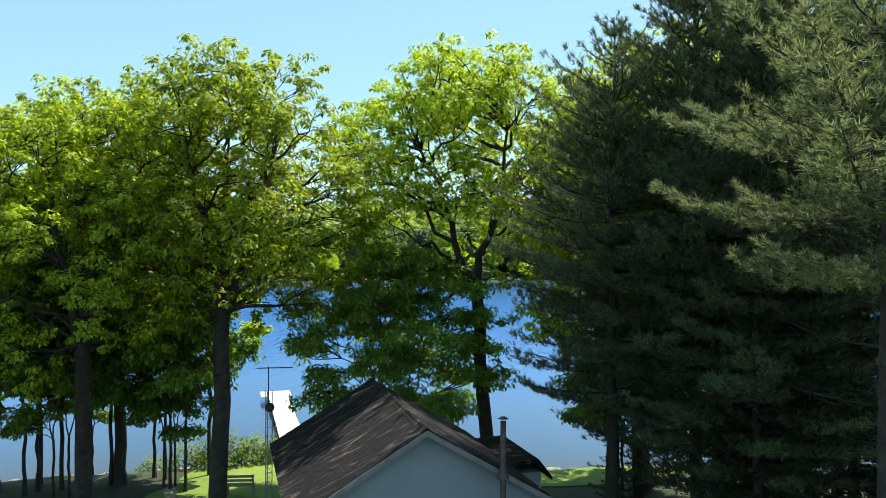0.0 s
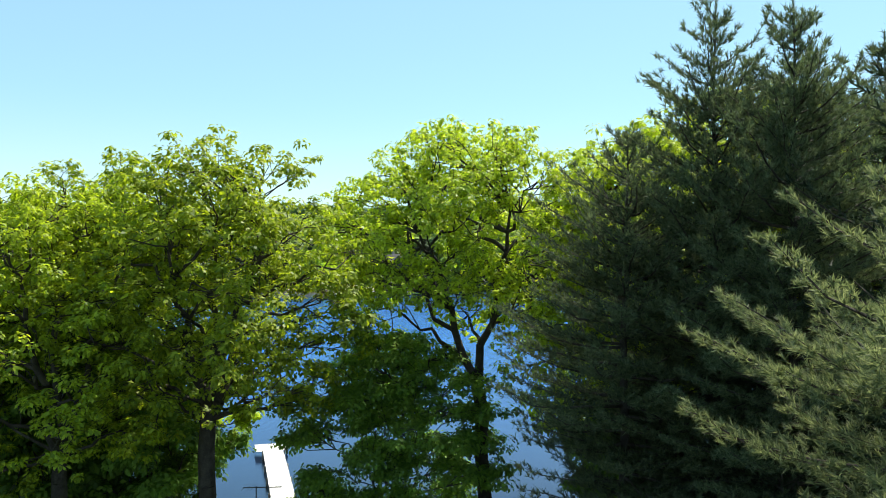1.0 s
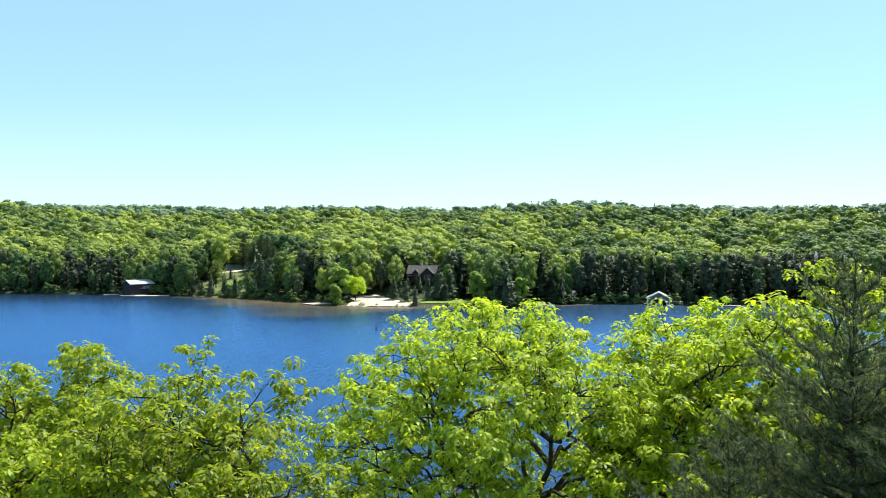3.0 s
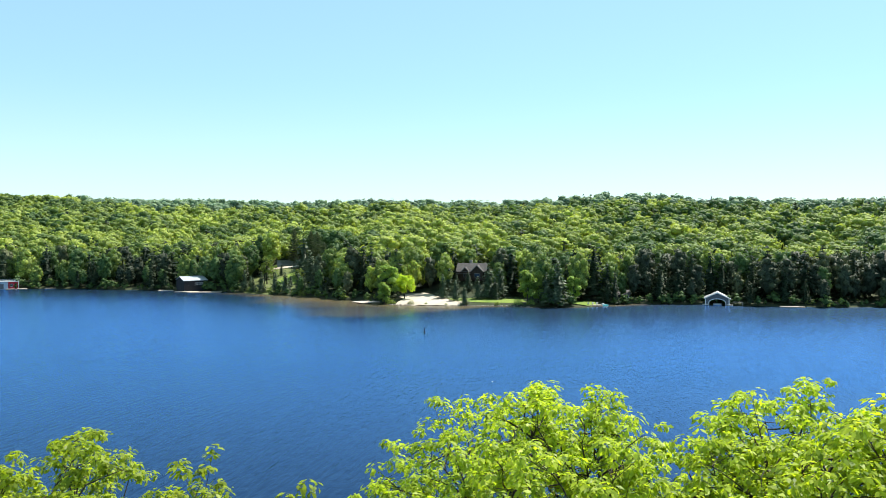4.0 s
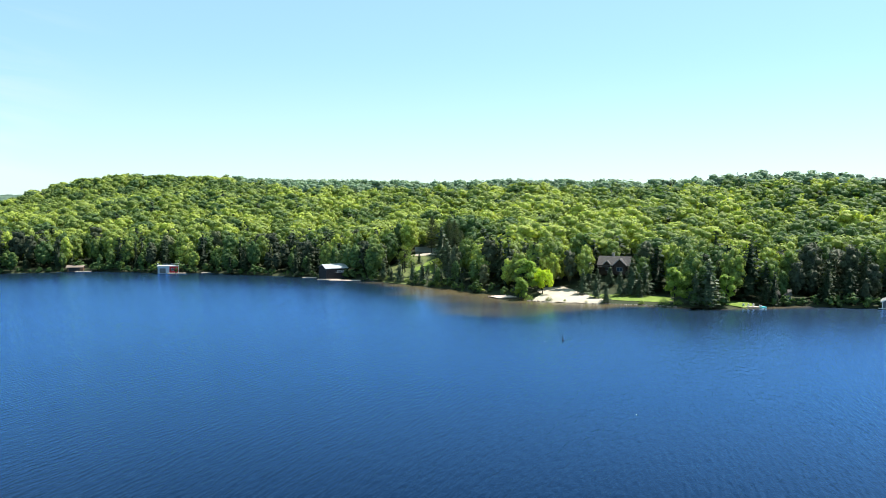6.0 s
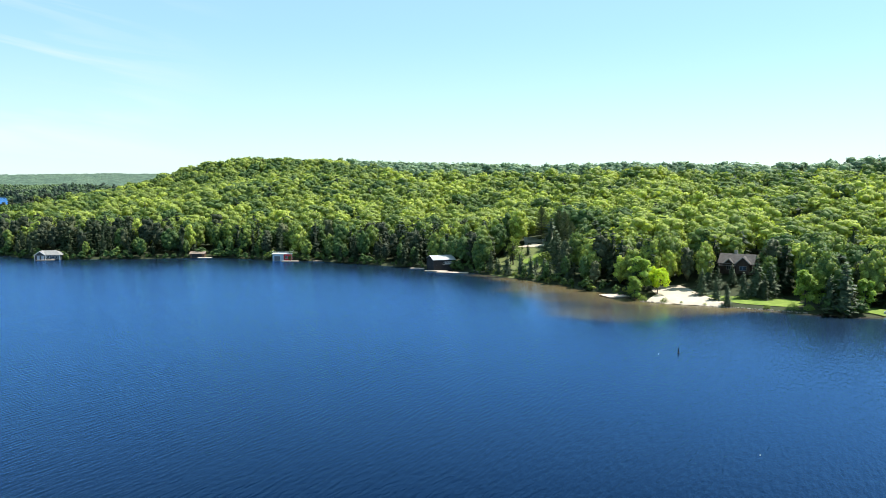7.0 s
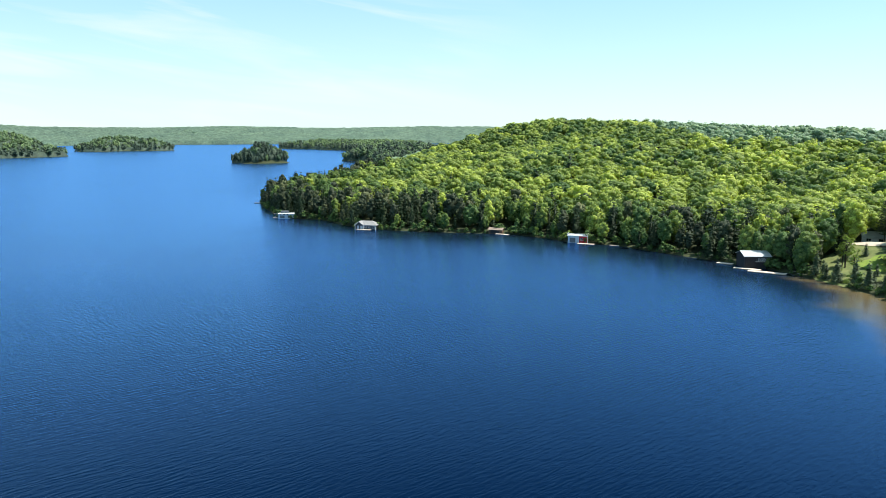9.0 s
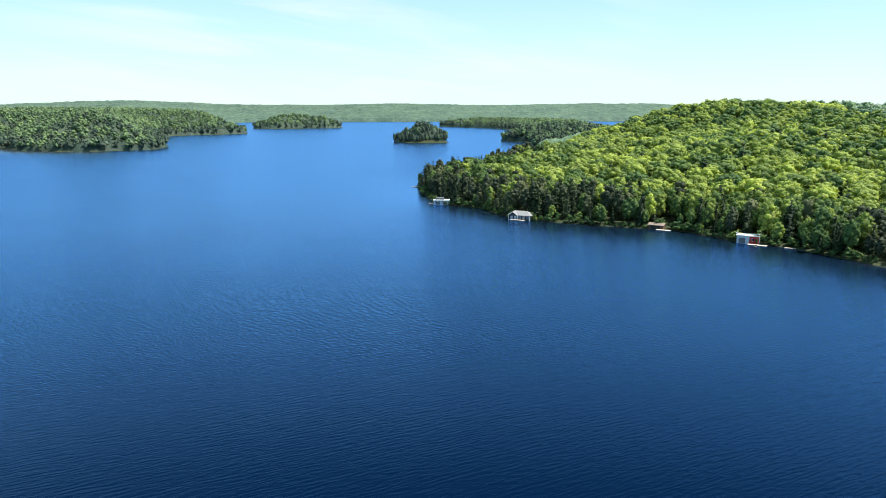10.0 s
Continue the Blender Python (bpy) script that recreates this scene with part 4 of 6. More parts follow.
def woods(name, label, kind, tris, spots, material, seed, fat=1.0, lobes=10, lump=(5, 3), low=0.36, rx=0.27):
    """One mesh of many trees. spots: rows of x, y, ground, height, width factor, hue."""
    rng = np.random.RandomState(seed)
    spots = np.asarray(spots)
    if len(spots) == 0:
        return None
    kinds = 9
    pick = rng.randint(0, kinds, len(spots))
    turn = rng.uniform(0, 6.283, len(spots))
    vs, fs, sm, hue, n0 = [], [], [], [], 0
    for k in range(kinds):
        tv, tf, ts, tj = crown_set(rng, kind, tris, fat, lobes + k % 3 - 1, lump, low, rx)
        s, a = spots[pick == k], turn[pick == k]
        c, sn = np.cos(a)[:, None], np.sin(a)[:, None]
        hw = (s[:, 3] * s[:, 4])[:, None]
        x = (tv[None, :, 0] * c - tv[None, :, 1] * sn) * hw + s[:, 0][:, None]
        y = (tv[None, :, 0] * sn + tv[None, :, 1] * c) * hw + s[:, 1][:, None]
        z = tv[None, :, 2] * s[:, 3][:, None] + s[:, 2][:, None]
        vs.append(np.stack([x, y, z], -1).reshape(-1, 3))
        fs.append((tf[None] + (np.arange(len(s)) * len(tv))[:, None, None] + n0).reshape(-1, 3))
        n0 += len(s) * len(tv)
        sm.append(np.tile(ts, len(s)))
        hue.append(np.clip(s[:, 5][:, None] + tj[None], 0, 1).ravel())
    ob = new(name, mesh_from(name, np.concatenate(vs), np.concatenate(fs), 3, material, np.concatenate(sm), attr=("tint", np.concatenate(hue))))
    return tagged(ob, label, "woods", kind="stuff")


def canopy(name, label, x0, x1, y0, y1, cell, step, tall, test, material, seed, hue_bias=0.0, shore_pines=0.6, inset=1.5):
    """Far woods seen as one roof of leaves: every tree a dome, the roof falling to the ground at the shore."""
    rng = np.random.RandomState(seed)
    gx, gy = np.meshgrid(np.arange(x0, x1, step), np.arange(y0, y1, step))
    ci, cj = np.floor((gx - x0) / cell).astype(int) + 1, np.floor((gy - y0) / cell).astype(int) + 1
    shape = (ci.max() + 3, cj.max() + 3)
    ox, oy = rng.uniform(0.1, 0.9, shape), rng.uniform(0.1, 0.9, shape)
    th, tone = rng.uniform(0.75, 1.15, shape) * tall, rng.normal(0, 0.2, shape)
    top, hue = np.zeros(gx.shape), np.zeros(gx.shape)
    for di in (-1, 0, 1):
        for dj in (-1, 0, 1):
            i, j = ci + di, cj + dj
            r = np.hypot(gx - (x0 + (i - 1 + ox[i, j]) * cell), gy - (y0 + (j - 1 + oy[i, j]) * cell)) / (0.85 * cell)
            dome = th[i, j] * (0.35 + 0.65 * np.sqrt(np.clip(1 - r * r, 0, 1)))
            hue = np.where(dome > top, tone[i, j], hue)
            top = np.maximum(top, dome)
    z, d = height(gx, gy)
    inside = (d > inset) & test(gx, gy, d)
    zz = np.where(inside, z + top * np.clip(0.7 + d / 40, 0, 1) + rng.normal(0, 0.5, gx.shape), np.minimum(z, 0.3) - 0.5)
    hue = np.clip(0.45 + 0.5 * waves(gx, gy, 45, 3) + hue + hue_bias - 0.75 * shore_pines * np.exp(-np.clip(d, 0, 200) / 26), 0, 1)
    idx = np.arange(gx.size).reshape(gx.shape)
    f = np.stack([idx[:-1, :-1], idx[:-1, 1:], idx[1:, 1:], idx[1:, :-1]], -1)
    keep = inside[:-1, :-1] | inside[:-1, 1:] | inside[1:, 1:] | inside[1:, :-1]
    used, flat = np.unique(f[keep], return_inverse=True)
    v = np.stack([gx, gy, zz], -1).reshape(-1, 3)[used]
    ob = new(name, mesh_from(name, v, flat.reshape(-1, 4), 4, material, True, attr=("tint", hue[:-1, :-1][keep])))
    return tagged(ob, label, "woods", kind="stuff")


CLEAR = [(-27, 306, 10, 7), (-65, 316, 7, 7), (-38, 316, 17, 17), (-13, 316, 19, 13), (-116, 374, 21, 32), (22, 311, 9, 7), (-22, 337, 11, 13), (-159, 357, 13, 8), (-256, 358, 8, 6), (-307, 353, 8, 8), (-375, 307, 10, 8), (-455, 298, 7, 6), (78, 322, 8, 7), (41, 331, 6, 5), (-78, 392, 9, 8), (-126, 408, 13, 12), (-107, 353, 15, 13)]


def scatter(x0, x1, y0, y1, step, seed, test):
    rng = np.random.RandomState(seed)
    gx, gy = np.meshgrid(np.arange(x0, x1, step), np.arange(y0, y1, step))
    x = (gx + rng.uniform(-0.48, 0.48, gx.shape) * step).ravel()
    y = (gy + rng.uniform(-0.48, 0.48, gx.shape) * step).ravel()
    z, d = height(x, y)
    ok = (d > 0.8) & test(x, y, d)
    for cx, cy, a, b in CLEAR:
        ok &= ((x - cx) / a) ** 2 + ((y - cy) / b) ** 2 > 1
    return x[ok], y[ok], z[ok], d[ok], rng


def spots_of(x, y, z, rng, tall, wide, hue_bias=0.0):
    k = len(x)
    h = tall * rng.uniform(0.72, 1.18, k)
    hue = np.clip(0.46 + 0.5 * waves(x, y, 30, 3) + rng.normal(0, 0.24, k) * np.where(rng.rand(k) < 0.15, 2.2, 1) + hue_bias, 0, 1)
    return np.column_stack([x, y, z - 0.3, h, wide * rng.uniform(0.8, 1.25, k), hue])


# the wooded point across the lake: shore belt, slope and crest
x, y, z, d, rng = scatter(-610, 330, 285, 520, 6.3, 1, lambda x, y, d: d < 48)
con = rng.rand(len(x)) < np.where(d < 20, 0.42, 0.22) * (1 + 0.9 * waves(x, y, 22, 9)) + np.where((x < -330) & (d < 34), 0.45, 0) + np.where(x > 50, 0.55, 0)
# tint lowered along the water and to the right: shade put into colour
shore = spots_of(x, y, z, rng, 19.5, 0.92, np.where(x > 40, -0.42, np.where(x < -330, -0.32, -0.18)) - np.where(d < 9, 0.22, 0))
shore[:, 3] *= np.where(d < 5, 0.62, np.where(d < 10, 0.85, 1.0))
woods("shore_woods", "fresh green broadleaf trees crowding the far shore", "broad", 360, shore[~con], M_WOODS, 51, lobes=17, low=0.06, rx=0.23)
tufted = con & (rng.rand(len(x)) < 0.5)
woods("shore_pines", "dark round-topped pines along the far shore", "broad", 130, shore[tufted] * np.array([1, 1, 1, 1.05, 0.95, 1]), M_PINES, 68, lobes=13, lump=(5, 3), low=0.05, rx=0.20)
con &= ~tufted
shore[:, 4] *= 1.55
shore[:, 3] *= 1.06
woods("shore_firs", "dark firs and cedars along the far shore", "fir", 360, shore[con], M_FIRS, 52)
gx, gy = np.meshgrid(np.arange(-600, 300, 2.6), np.arange(285, 460, 2.6))
rng = np.random.RandomState(12)
x, y = (gx + rng.uniform(-1.2, 1.2, gx.shape)).ravel(), (gy + rng.uniform(-1.2, 1.2, gx.shape)).ravel()
z, d = height(x, y)
ok = (d > -0.4) & (d < 3.4) & (rng.rand(len(x)) < 0.8) & ~((x > -58) & (x < 8)) & ~((x > 20) & (x < 33))
# darkest tint: the shade along the waterline is painted into the brush
sp = spots_of(x[ok], y[ok], z[ok], rng, 3.6, 1.5, -0.7)
sp[:, 3] *= rng.uniform(0.5, 1.5, len(sp))
woods("waterside_brush", "low green brush overhanging the far waterline", "broad", 30, sp, M_WOODS, 59, lobes=5, lump=(4, 2), low=0.0)
x, y, z, d, rng = scatter(-790, 420, 300, 980, 10.4, 2, lambda x, y, d: (d >= 48) & (d < 470))
con = rng.rand(len(x)) < 0.09 + 0.10 * np.clip(waves(x, y, 40, 8) * 2, 0, 1) + 0.55 * np.exp(-(((x - 85) / 110) ** 2 + ((y - 735) / 60) ** 2))
# right slope tinted down to stand in for its shade
slope = spots_of(x, y, z, rng, 19.5, 1.30, np.where(x > 60, -0.12, np.where(x < -380, -0.10, 0.05)))
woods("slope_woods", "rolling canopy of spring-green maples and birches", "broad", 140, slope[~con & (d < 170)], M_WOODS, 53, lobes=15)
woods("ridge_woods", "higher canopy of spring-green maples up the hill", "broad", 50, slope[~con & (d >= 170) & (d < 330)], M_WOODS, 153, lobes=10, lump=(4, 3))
woods("hilltop_woods", "mixed woods along the crest, haze put into their colour", "broad", 40, slope[~con & (d >= 330)], M_FARWOODS_HAZE, 154, lobes=6, lump=(4, 3))
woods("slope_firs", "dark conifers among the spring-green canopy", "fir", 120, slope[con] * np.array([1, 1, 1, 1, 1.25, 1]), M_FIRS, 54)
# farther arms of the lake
canopy("crest_woods", "wooded ridge beyond the point", -1260, 420, 540, 1500, 10, 3.6, 16, lambda x, y, d: ((d >= 465) | (x < -780)) & (d < 640) & ~((x < -900) & (d < 150)), M_FARWOODS_HAZE, 55)
canopy("headland_canopy", "dark undergrowth of the islands and headlands", -2360, -1180, -420, 1500, 11, 5.5, 9, lambda x, y, d: (d < 260) & ((x < -1300) | (y < 760)), M_FARFIRS_HAZE, 56, inset=7)
canopy("far_headland_canopy", "dark undergrowth of the headland beyond the point", -1270, -900, 740, 1060, 11, 5.5, 9, lambda x, y, d: d < 160, M_FARFIRS_HAZE, 67, inset=7)
canopy("distant_woods", "distant wooded hills across the lake, haze put into their colour", -4800, -2200, -800, 2000, 19, 9, 15, lambda x, y, d: x < -2360, M_HILLS_HAZE, 58, 0.1)
canopy("northern_hills", "distant wooded hills beyond the far bay", -5000, 400, 1500, 3800, 24, 11, 15, lambda x, y, d: (x > -4800), M_HILLS_HAZE, 64, 0.1)
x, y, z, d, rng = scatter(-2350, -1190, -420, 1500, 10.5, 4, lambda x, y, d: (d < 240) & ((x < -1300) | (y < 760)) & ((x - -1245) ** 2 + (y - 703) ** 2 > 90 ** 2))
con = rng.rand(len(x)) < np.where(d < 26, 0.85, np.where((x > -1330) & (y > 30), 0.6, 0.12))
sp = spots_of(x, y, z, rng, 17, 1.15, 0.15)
woods("island_firs", "dark pines along the island shores", "broad", 14, sp[con] * np.array([1, 1, 1, 1.08, 0.85, 1]), M_FARFIRS_HAZE, 57, lobes=6, lump=(4, 2), low=0.0, rx=0.21)
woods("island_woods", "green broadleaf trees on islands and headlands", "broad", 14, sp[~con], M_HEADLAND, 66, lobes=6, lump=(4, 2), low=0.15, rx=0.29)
x, y, z, d, rng = scatter(-1270, -960, 740, 1010, 9, 15, lambda x, y, d: d < 150)
sp = spots_of(x, y, z, rng, 20, 1.1, -0.1)
con = rng.rand(len(x)) < 0.5
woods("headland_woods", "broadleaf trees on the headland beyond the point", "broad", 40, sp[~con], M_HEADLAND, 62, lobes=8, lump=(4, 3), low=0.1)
woods("headland_firs", "dark pines on the headland beyond the point", "broad", 40, sp[con] * np.array([1, 1, 1, 1.1, 0.8, 1]), M_FARFIRS_HAZE, 63, lobes=8, lump=(4, 3), low=0.0, rx=0.2)
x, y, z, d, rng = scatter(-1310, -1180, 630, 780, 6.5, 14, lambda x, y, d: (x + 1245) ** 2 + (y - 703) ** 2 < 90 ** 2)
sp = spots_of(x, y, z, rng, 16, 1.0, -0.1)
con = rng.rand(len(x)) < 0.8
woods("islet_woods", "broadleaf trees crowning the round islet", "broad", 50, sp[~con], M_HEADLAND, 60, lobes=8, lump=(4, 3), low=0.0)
woods("islet_firs", "dark pines covering the round islet", "broad", 50, sp[con] * np.array([1, 1, 1, 1.05, 0.9, 1]), M_FARFIRS_HAZE, 61, lobes=8, lump=(4, 3), low=0.0, rx=0.22)


# ---- cabin ----
RIDGE0, RIDGE1 = Vector((-0.43, 21.0, 7.85)), Vector((-2.80, 29.2, 7.85))
TURN = math.degrees(math.atan2(-(RIDGE1 - RIDGE0).x, (RIDGE1 - RIDGE0).y))
LONG, HALF, PITCH = (RIDGE1 - RIDGE0).length, 3.82, math.atan2(2.25, 3.82)
BASE = ground_z(-1.5, 25) - 0.2
cabin = thing("cabin", "small grey cottage with dark shingle roof, sun dapples painted on", "cabin", pose(RIDGE0.x, RIDGE0.y, BASE, 0, 0, TURN))
TOP = RIDGE0.z - BASE
EAVE = TOP - 2.25
w = HALF - 0.40
wall_top = TOP - w * math.tan(PITCH) - 0.12
part("wall", prism([(-w, 0), (w, 0), (w, wall_top), (0, TOP - 0.12), (-w, wall_top)], 0.35, LONG - 0.35), M_SIDING, cabin, "grey painted siding")
for s in (-1, 1):
    part("roof_plane", prism([(0, TOP), (s * HALF, EAVE), (s * HALF, EAVE - 0.12), (0, TOP - 0.12)], 0, LONG), M_ROOFDECK, cabin, "dark worn roof boarding")
    part("bargeboard", prism([(0, TOP - 0.005), (s * HALF, EAVE - 0.005), (s * HALF, EAVE - 0.17), (0, TOP - 0.17)], -0.035, -0.002), M_TRIM, cabin, "pale grey bargeboard")
    part("fascia", boxes((s * HALF, s * (HALF + 0.03), 0, LONG, EAVE - 0.16, EAVE - 0.01)), M_TRIM, cabin)
part("ridge_cap", prism([(-0.16, TOP - 0.05), (0, TOP + 0.07), (0.16, TOP - 0.05), (0, TOP - 0.02)], 0.0, LONG), M_SHINGLE, cabin)
# lower wing at the back
part("wing_wall", boxes((HALF - 0.7, HALF + 1.35, 3.9, 6.8, 0, EAVE - 0.45)), M_SIDING, cabin)
part("wing_roof", prism([(HALF - 0.5, EAVE + 0.02), (HALF + 1.15, EAVE + 0.08), (HALF + 1.65, EAVE - 0.55), (HALF + 1.65, EAVE - 0.68), (HALF + 1.1, EAVE - 0.06), (HALF - 0.5, EAVE - 0.12)], 3.6, 7.1), M_SHINGLE, cabin, "dark shingle roof of the wing with painted sun dapples")
flue = thing("flue_pipe", "tall metal stove pipe with cap on the gable", "chimney", pose(1.74, 21.38, BASE))
bm = bmesh.new()
rod(bm, (0, 0, 0.9), (0, 0, 8.02 - BASE), 0.082, 14)
part("pipe", bm, M_RUST, flue, "rusty brown steel pipe", True)
for z in (2.0, 3.4, 4.6):
    bm = bmesh.new()
    rod(bm, (0, 0, z), (0, 0, z + 0.04), 0.095, 14)
    part("band", bm, M_DARKMETAL, flue)
bm = bmesh.new()
rod(bm, (0, 0, 8.10 - BASE), (0, 0, 8.16 - BASE), 0.15, 14, 0.05)
for a in range(3):
    rod(bm, (0.07 * math.cos(a * 2.1), 0.07 * math.sin(a * 2.1), 8.0 - BASE), (0.08 * math.cos(a * 2.1), 0.08 * math.sin(a * 2.1), 8.11 - BASE), 0.008, 5)
part("cap", bm, M_DARKMETAL, flue, "conical rain cap")
bm = bmesh.new()
rod(bm, (0, 0, 5.45 - BASE + 0.95), (0, 0, 5.75 - BASE + 0.95), 0.20, 14, 0.09)
part("flashing", bm, M_DARKMETAL, flue)

# ---- lattice mast with aerial and dish ----
mast = thing("antenna_mast", "slim lattice mast with television aerial and dish", "antenna", pose(-6.9, 29.5, ground_z(-6.9, 29.5)))
mz = 7.35 - ground_z(-6.9, 29.5)
corners = [(0.15 * math.cos(a), 0.15 * math.sin(a)) for a in (0.5, 2.6, 4.7)]
for cx, cy in corners:
    bm = bmesh.new()
    rod(bm, (cx, cy, 0), (cx, cy, mz), 0.018, 6)
    part("leg", bm, M_STEEL, mast)
for k in range(int(mz / 0.36)):
    bm = bmesh.new()
    for i in range(3):
        a, b = corners[i], corners[(i + 1) % 3]
        rod(bm, (*a, 0.2 + k * 0.36), (*b, 0.2 + k * 0.36), 0.009, 4)
        rod(bm, (*a, 0.2 + k * 0.36), (*b, 0.56 + k * 0.36), 0.007, 4)
    part("rung", bm, M_STEEL, mast)
bm = bmesh.new()
rod(bm, (0, 0, mz - 0.8), (0, 0, mz + 0.95), 0.022, 8)
part("pole", bm, M_DARKMETAL, mast)
bm = bmesh.new()
rod(bm, (-0.48, 0, mz + 0.88), (0.95, 0, mz + 0.92), 0.02, 6)
for k in range(9):
    xx = -0.44 + k * 0.165
    ln = 0.42 - 0.022 * k
    rod(bm, (xx, -ln, mz + 0.9), (xx, ln, mz + 0.9), 0.008, 4)
part("aerial", bm, M_DARKMETAL, mast, "thin-rodded aerial boom")
bm = bmesh.new()
bmesh.ops.create_uvsphere(bm, u_segments=20, v_segments=10, radius=0.6)
bmesh.ops.delete(bm, geom=[v for v in bm.verts if v.co.z > -0.555], context="VERTS")
bmesh.ops.solidify(bm, geom=bm.faces[:], thickness=0.015)
bmesh.ops.transform(bm, matrix=pose(0.10, -0.22, mz - 0.62, 62, 0, 12) @ pose(0, 0, 0.56), verts=bm.verts[:])
part("dish", bm, M_BLACK, mast, "dark round satellite dish", True)

# ---- garden bench, stump, shrubs ----
bench = thing("garden_bench", "grey wooden slatted bench on the lawn", "bench", pose(-9.35, 34.2, ground_z(-9.35, 34.2), 0, 0, 4))
for xx in (-0.62, 0.58):
    part("post", boxes((xx, xx + 0.09, -0.03, 0.05, 0, 1.0), bevel=0.008), M_WOOD, bench)
    part("leg", boxes((xx, xx + 0.09, 0.42, 0.50, 0, 0.45), bevel=0.008), M_WOOD, bench)
for k in range(3):
    part("back_slat", boxes((-0.66, 0.70, -0.055, -0.032, 0.52 + k * 0.18, 0.64 + k * 0.18), bevel=0.005), M_WOOD, bench)
for k in range(4):
    part("seat_slat", boxes((-0.64, 0.69, 0.05 + k * 0.12, 0.15 + k * 0.12, 0.451, 0.485), bevel=0.005), M_WOOD, bench)


def lump(r, seed, squash=0.6, n=2, rough=0.35):
    bm = bmesh.new()
    bmesh.ops.create_icosphere(bm, subdivisions=n, radius=r)
    for v in bm.verts:
        v.co *= 1 + rough * noise.noise(v.co * (1.6 / r) + Vector((seed * 3.7, 0, 0)))
        v.co.z *= squash
    return bm


stump = thing("stump_planter", "weathered stump with stones and flowers", "planter", pose(-12.3, 33.6, ground_z(-12.3, 33.6)))
bm = bmesh.new()
rod(bm, (0, 0, -0.1), (0, 0, 0.42), 0.30, 12, 0.25)
part("stump", bm, M_WOOD, stump)
for k in range(5):
    bm = lump(0.14, k)
    bmesh.ops.translate(bm, verts=bm.verts[:], vec=(0.2 * math.cos(k * 1.3), 0.2 * math.sin(k * 1.3), 0.45))
    part("stone", bm, M_ROCK, stump)


def bush(seed, r, tall, n=900, leaf=0.10):
    rng = np.random.RandomState(seed)
    d = unit(rng.normal(0, 1, (n, 3)))
    d[:, 2] = np.abs(d[:, 2])
    lump_ = 1 + 0.22 * np.sin(d[:, :1] * 7 + seed) * np.cos(d[:, 1:2] * 6)
    c = d * lump_ * rng.uniform(0.6, 1, (n, 1)) * np.array([r, r, tall])
    v, f = leaves(rng, c, d + np.array([0, 0, 0.5]) + rng.normal(0, 0.5, (n, 3)), leaf)
    segs = [((0, 0, -0.1), tuple(c[k] * 0.7), 0.02, 0.006) for k in range(14)]
    tv, tf = tubes(segs, 5)
    return mesh_from("stems", tv, tf, 4, M_BARK, True), mesh_from("leaves", v, f, 4, M_BUSH)


BUSH = [bush(61, 1.2, 1.4), bush(62, 0.9, 1.0)]
for k, (bx, by, bs) in enumerate([(-12.4, 41.6, 1.5), (-10.8, 42.2, 1.7), (-14.2, 41.4, 1.2), (-9.3, 42.6, 1.5), (-16.2, 41.6, 0.8), (13.2, 41.6, 0.9)]):
    ob = thing("shrub", "rounded green shrub at the lake edge", "shrub", pose(bx, by, ground_z(bx, by) - 0.05, 0, 0, k * 77) @ Matrix.Scale(bs, 4), "shore shrubs")
    link("stems", BUSH[k % 2][0], ob)
    link("leaves", BUSH[k % 2][1], ob)

rng = np.random.RandomState(71)
ROCKS = [bpy.data.meshes.new("rock") for _ in range(5)]
for k, me in enumerate(ROCKS):
    bm = lump(0.35, k + 9, 0.55, 2, 0.5)
    bm.to_mesh(me)
    bm.free()
    me.materials.append(M_ROCK)
for k in range(46):
    bx = rng.uniform(-27, 16)
    by = 43.6 + rng.uniform(-0.9, 0.6) - max(0, -15 - bx) * 0.30
    if -12.6 < bx < -8:
        continue
    ob = new("shore_rock", ROCKS[k % 5])
    ob.matrix_basis = pose(bx, by, max(ground_z(bx, by), -0.1), 0, 0, rng.uniform(0, 360)) @ Matrix.Scale(rng.uniform(0.6, 1.5), 4)
    tagged(ob, "grey rounded rock at the waterline", "rock", "near shore rocks")

# ---- home dock ----
DX0, DY0, DX1, DY1 = -8.6, 44.5, -13.9, 63.0
dl = math.hypot(DX1 - DX0, DY1 - DY0)
dock = thing("home_dock", "long sun-bleached plank dock with a wider end", "dock", pose(DX0, DY0, 0, 0, 0, math.degrees(math.atan2(DX0 - DX1, DY1 - DY0))))
plank_me = bpy.data.meshes.new("plank")
bm = boxes((-0.80, 0.80, -0.068, 0.068, -0.02, 0.02), bevel=0.006)
bm.to_mesh(plank_me)
bm.free()
plank_me.materials.append(M_PLANK)
k = 0
while k * 0.146 < dl:
    link("plank", plank_me, dock, m=pose(rng.normal(0, 0.008), 0.1 + k * 0.146, 0.5 + rng.normal(0, 0.002)))
    k += 1
for j in range(16):
    link("plank", plank_me, dock, m=pose(-0.15, dl + 0.15 + j * 0.146, 0.5) @ Matrix.Diagonal((1.58, 1, 1, 1)))
for s in (-0.72, 0.60):
    part("stringer", boxes((s, s + 0.10, 0.05, dl + 2.2, 0.26, 0.478)), M_WOOD, dock)
for j in range(6):
    for s in (-0.88, 0.88):
        bm = bmesh.new()
        rod(bm, (s, 1.5 + j * (dl / 5.6), -3.2), (s, 1.5 + j * (dl / 5.6), 0.75 if j > 4 else 0.52), 0.055, 8)
        part("pile", bm, M_WOOD, dock)
part("bumper", boxes((1.08, 1.20, dl + 0.3, dl + 1.2, 0.12, 0.46)), M_BLACK, dock)


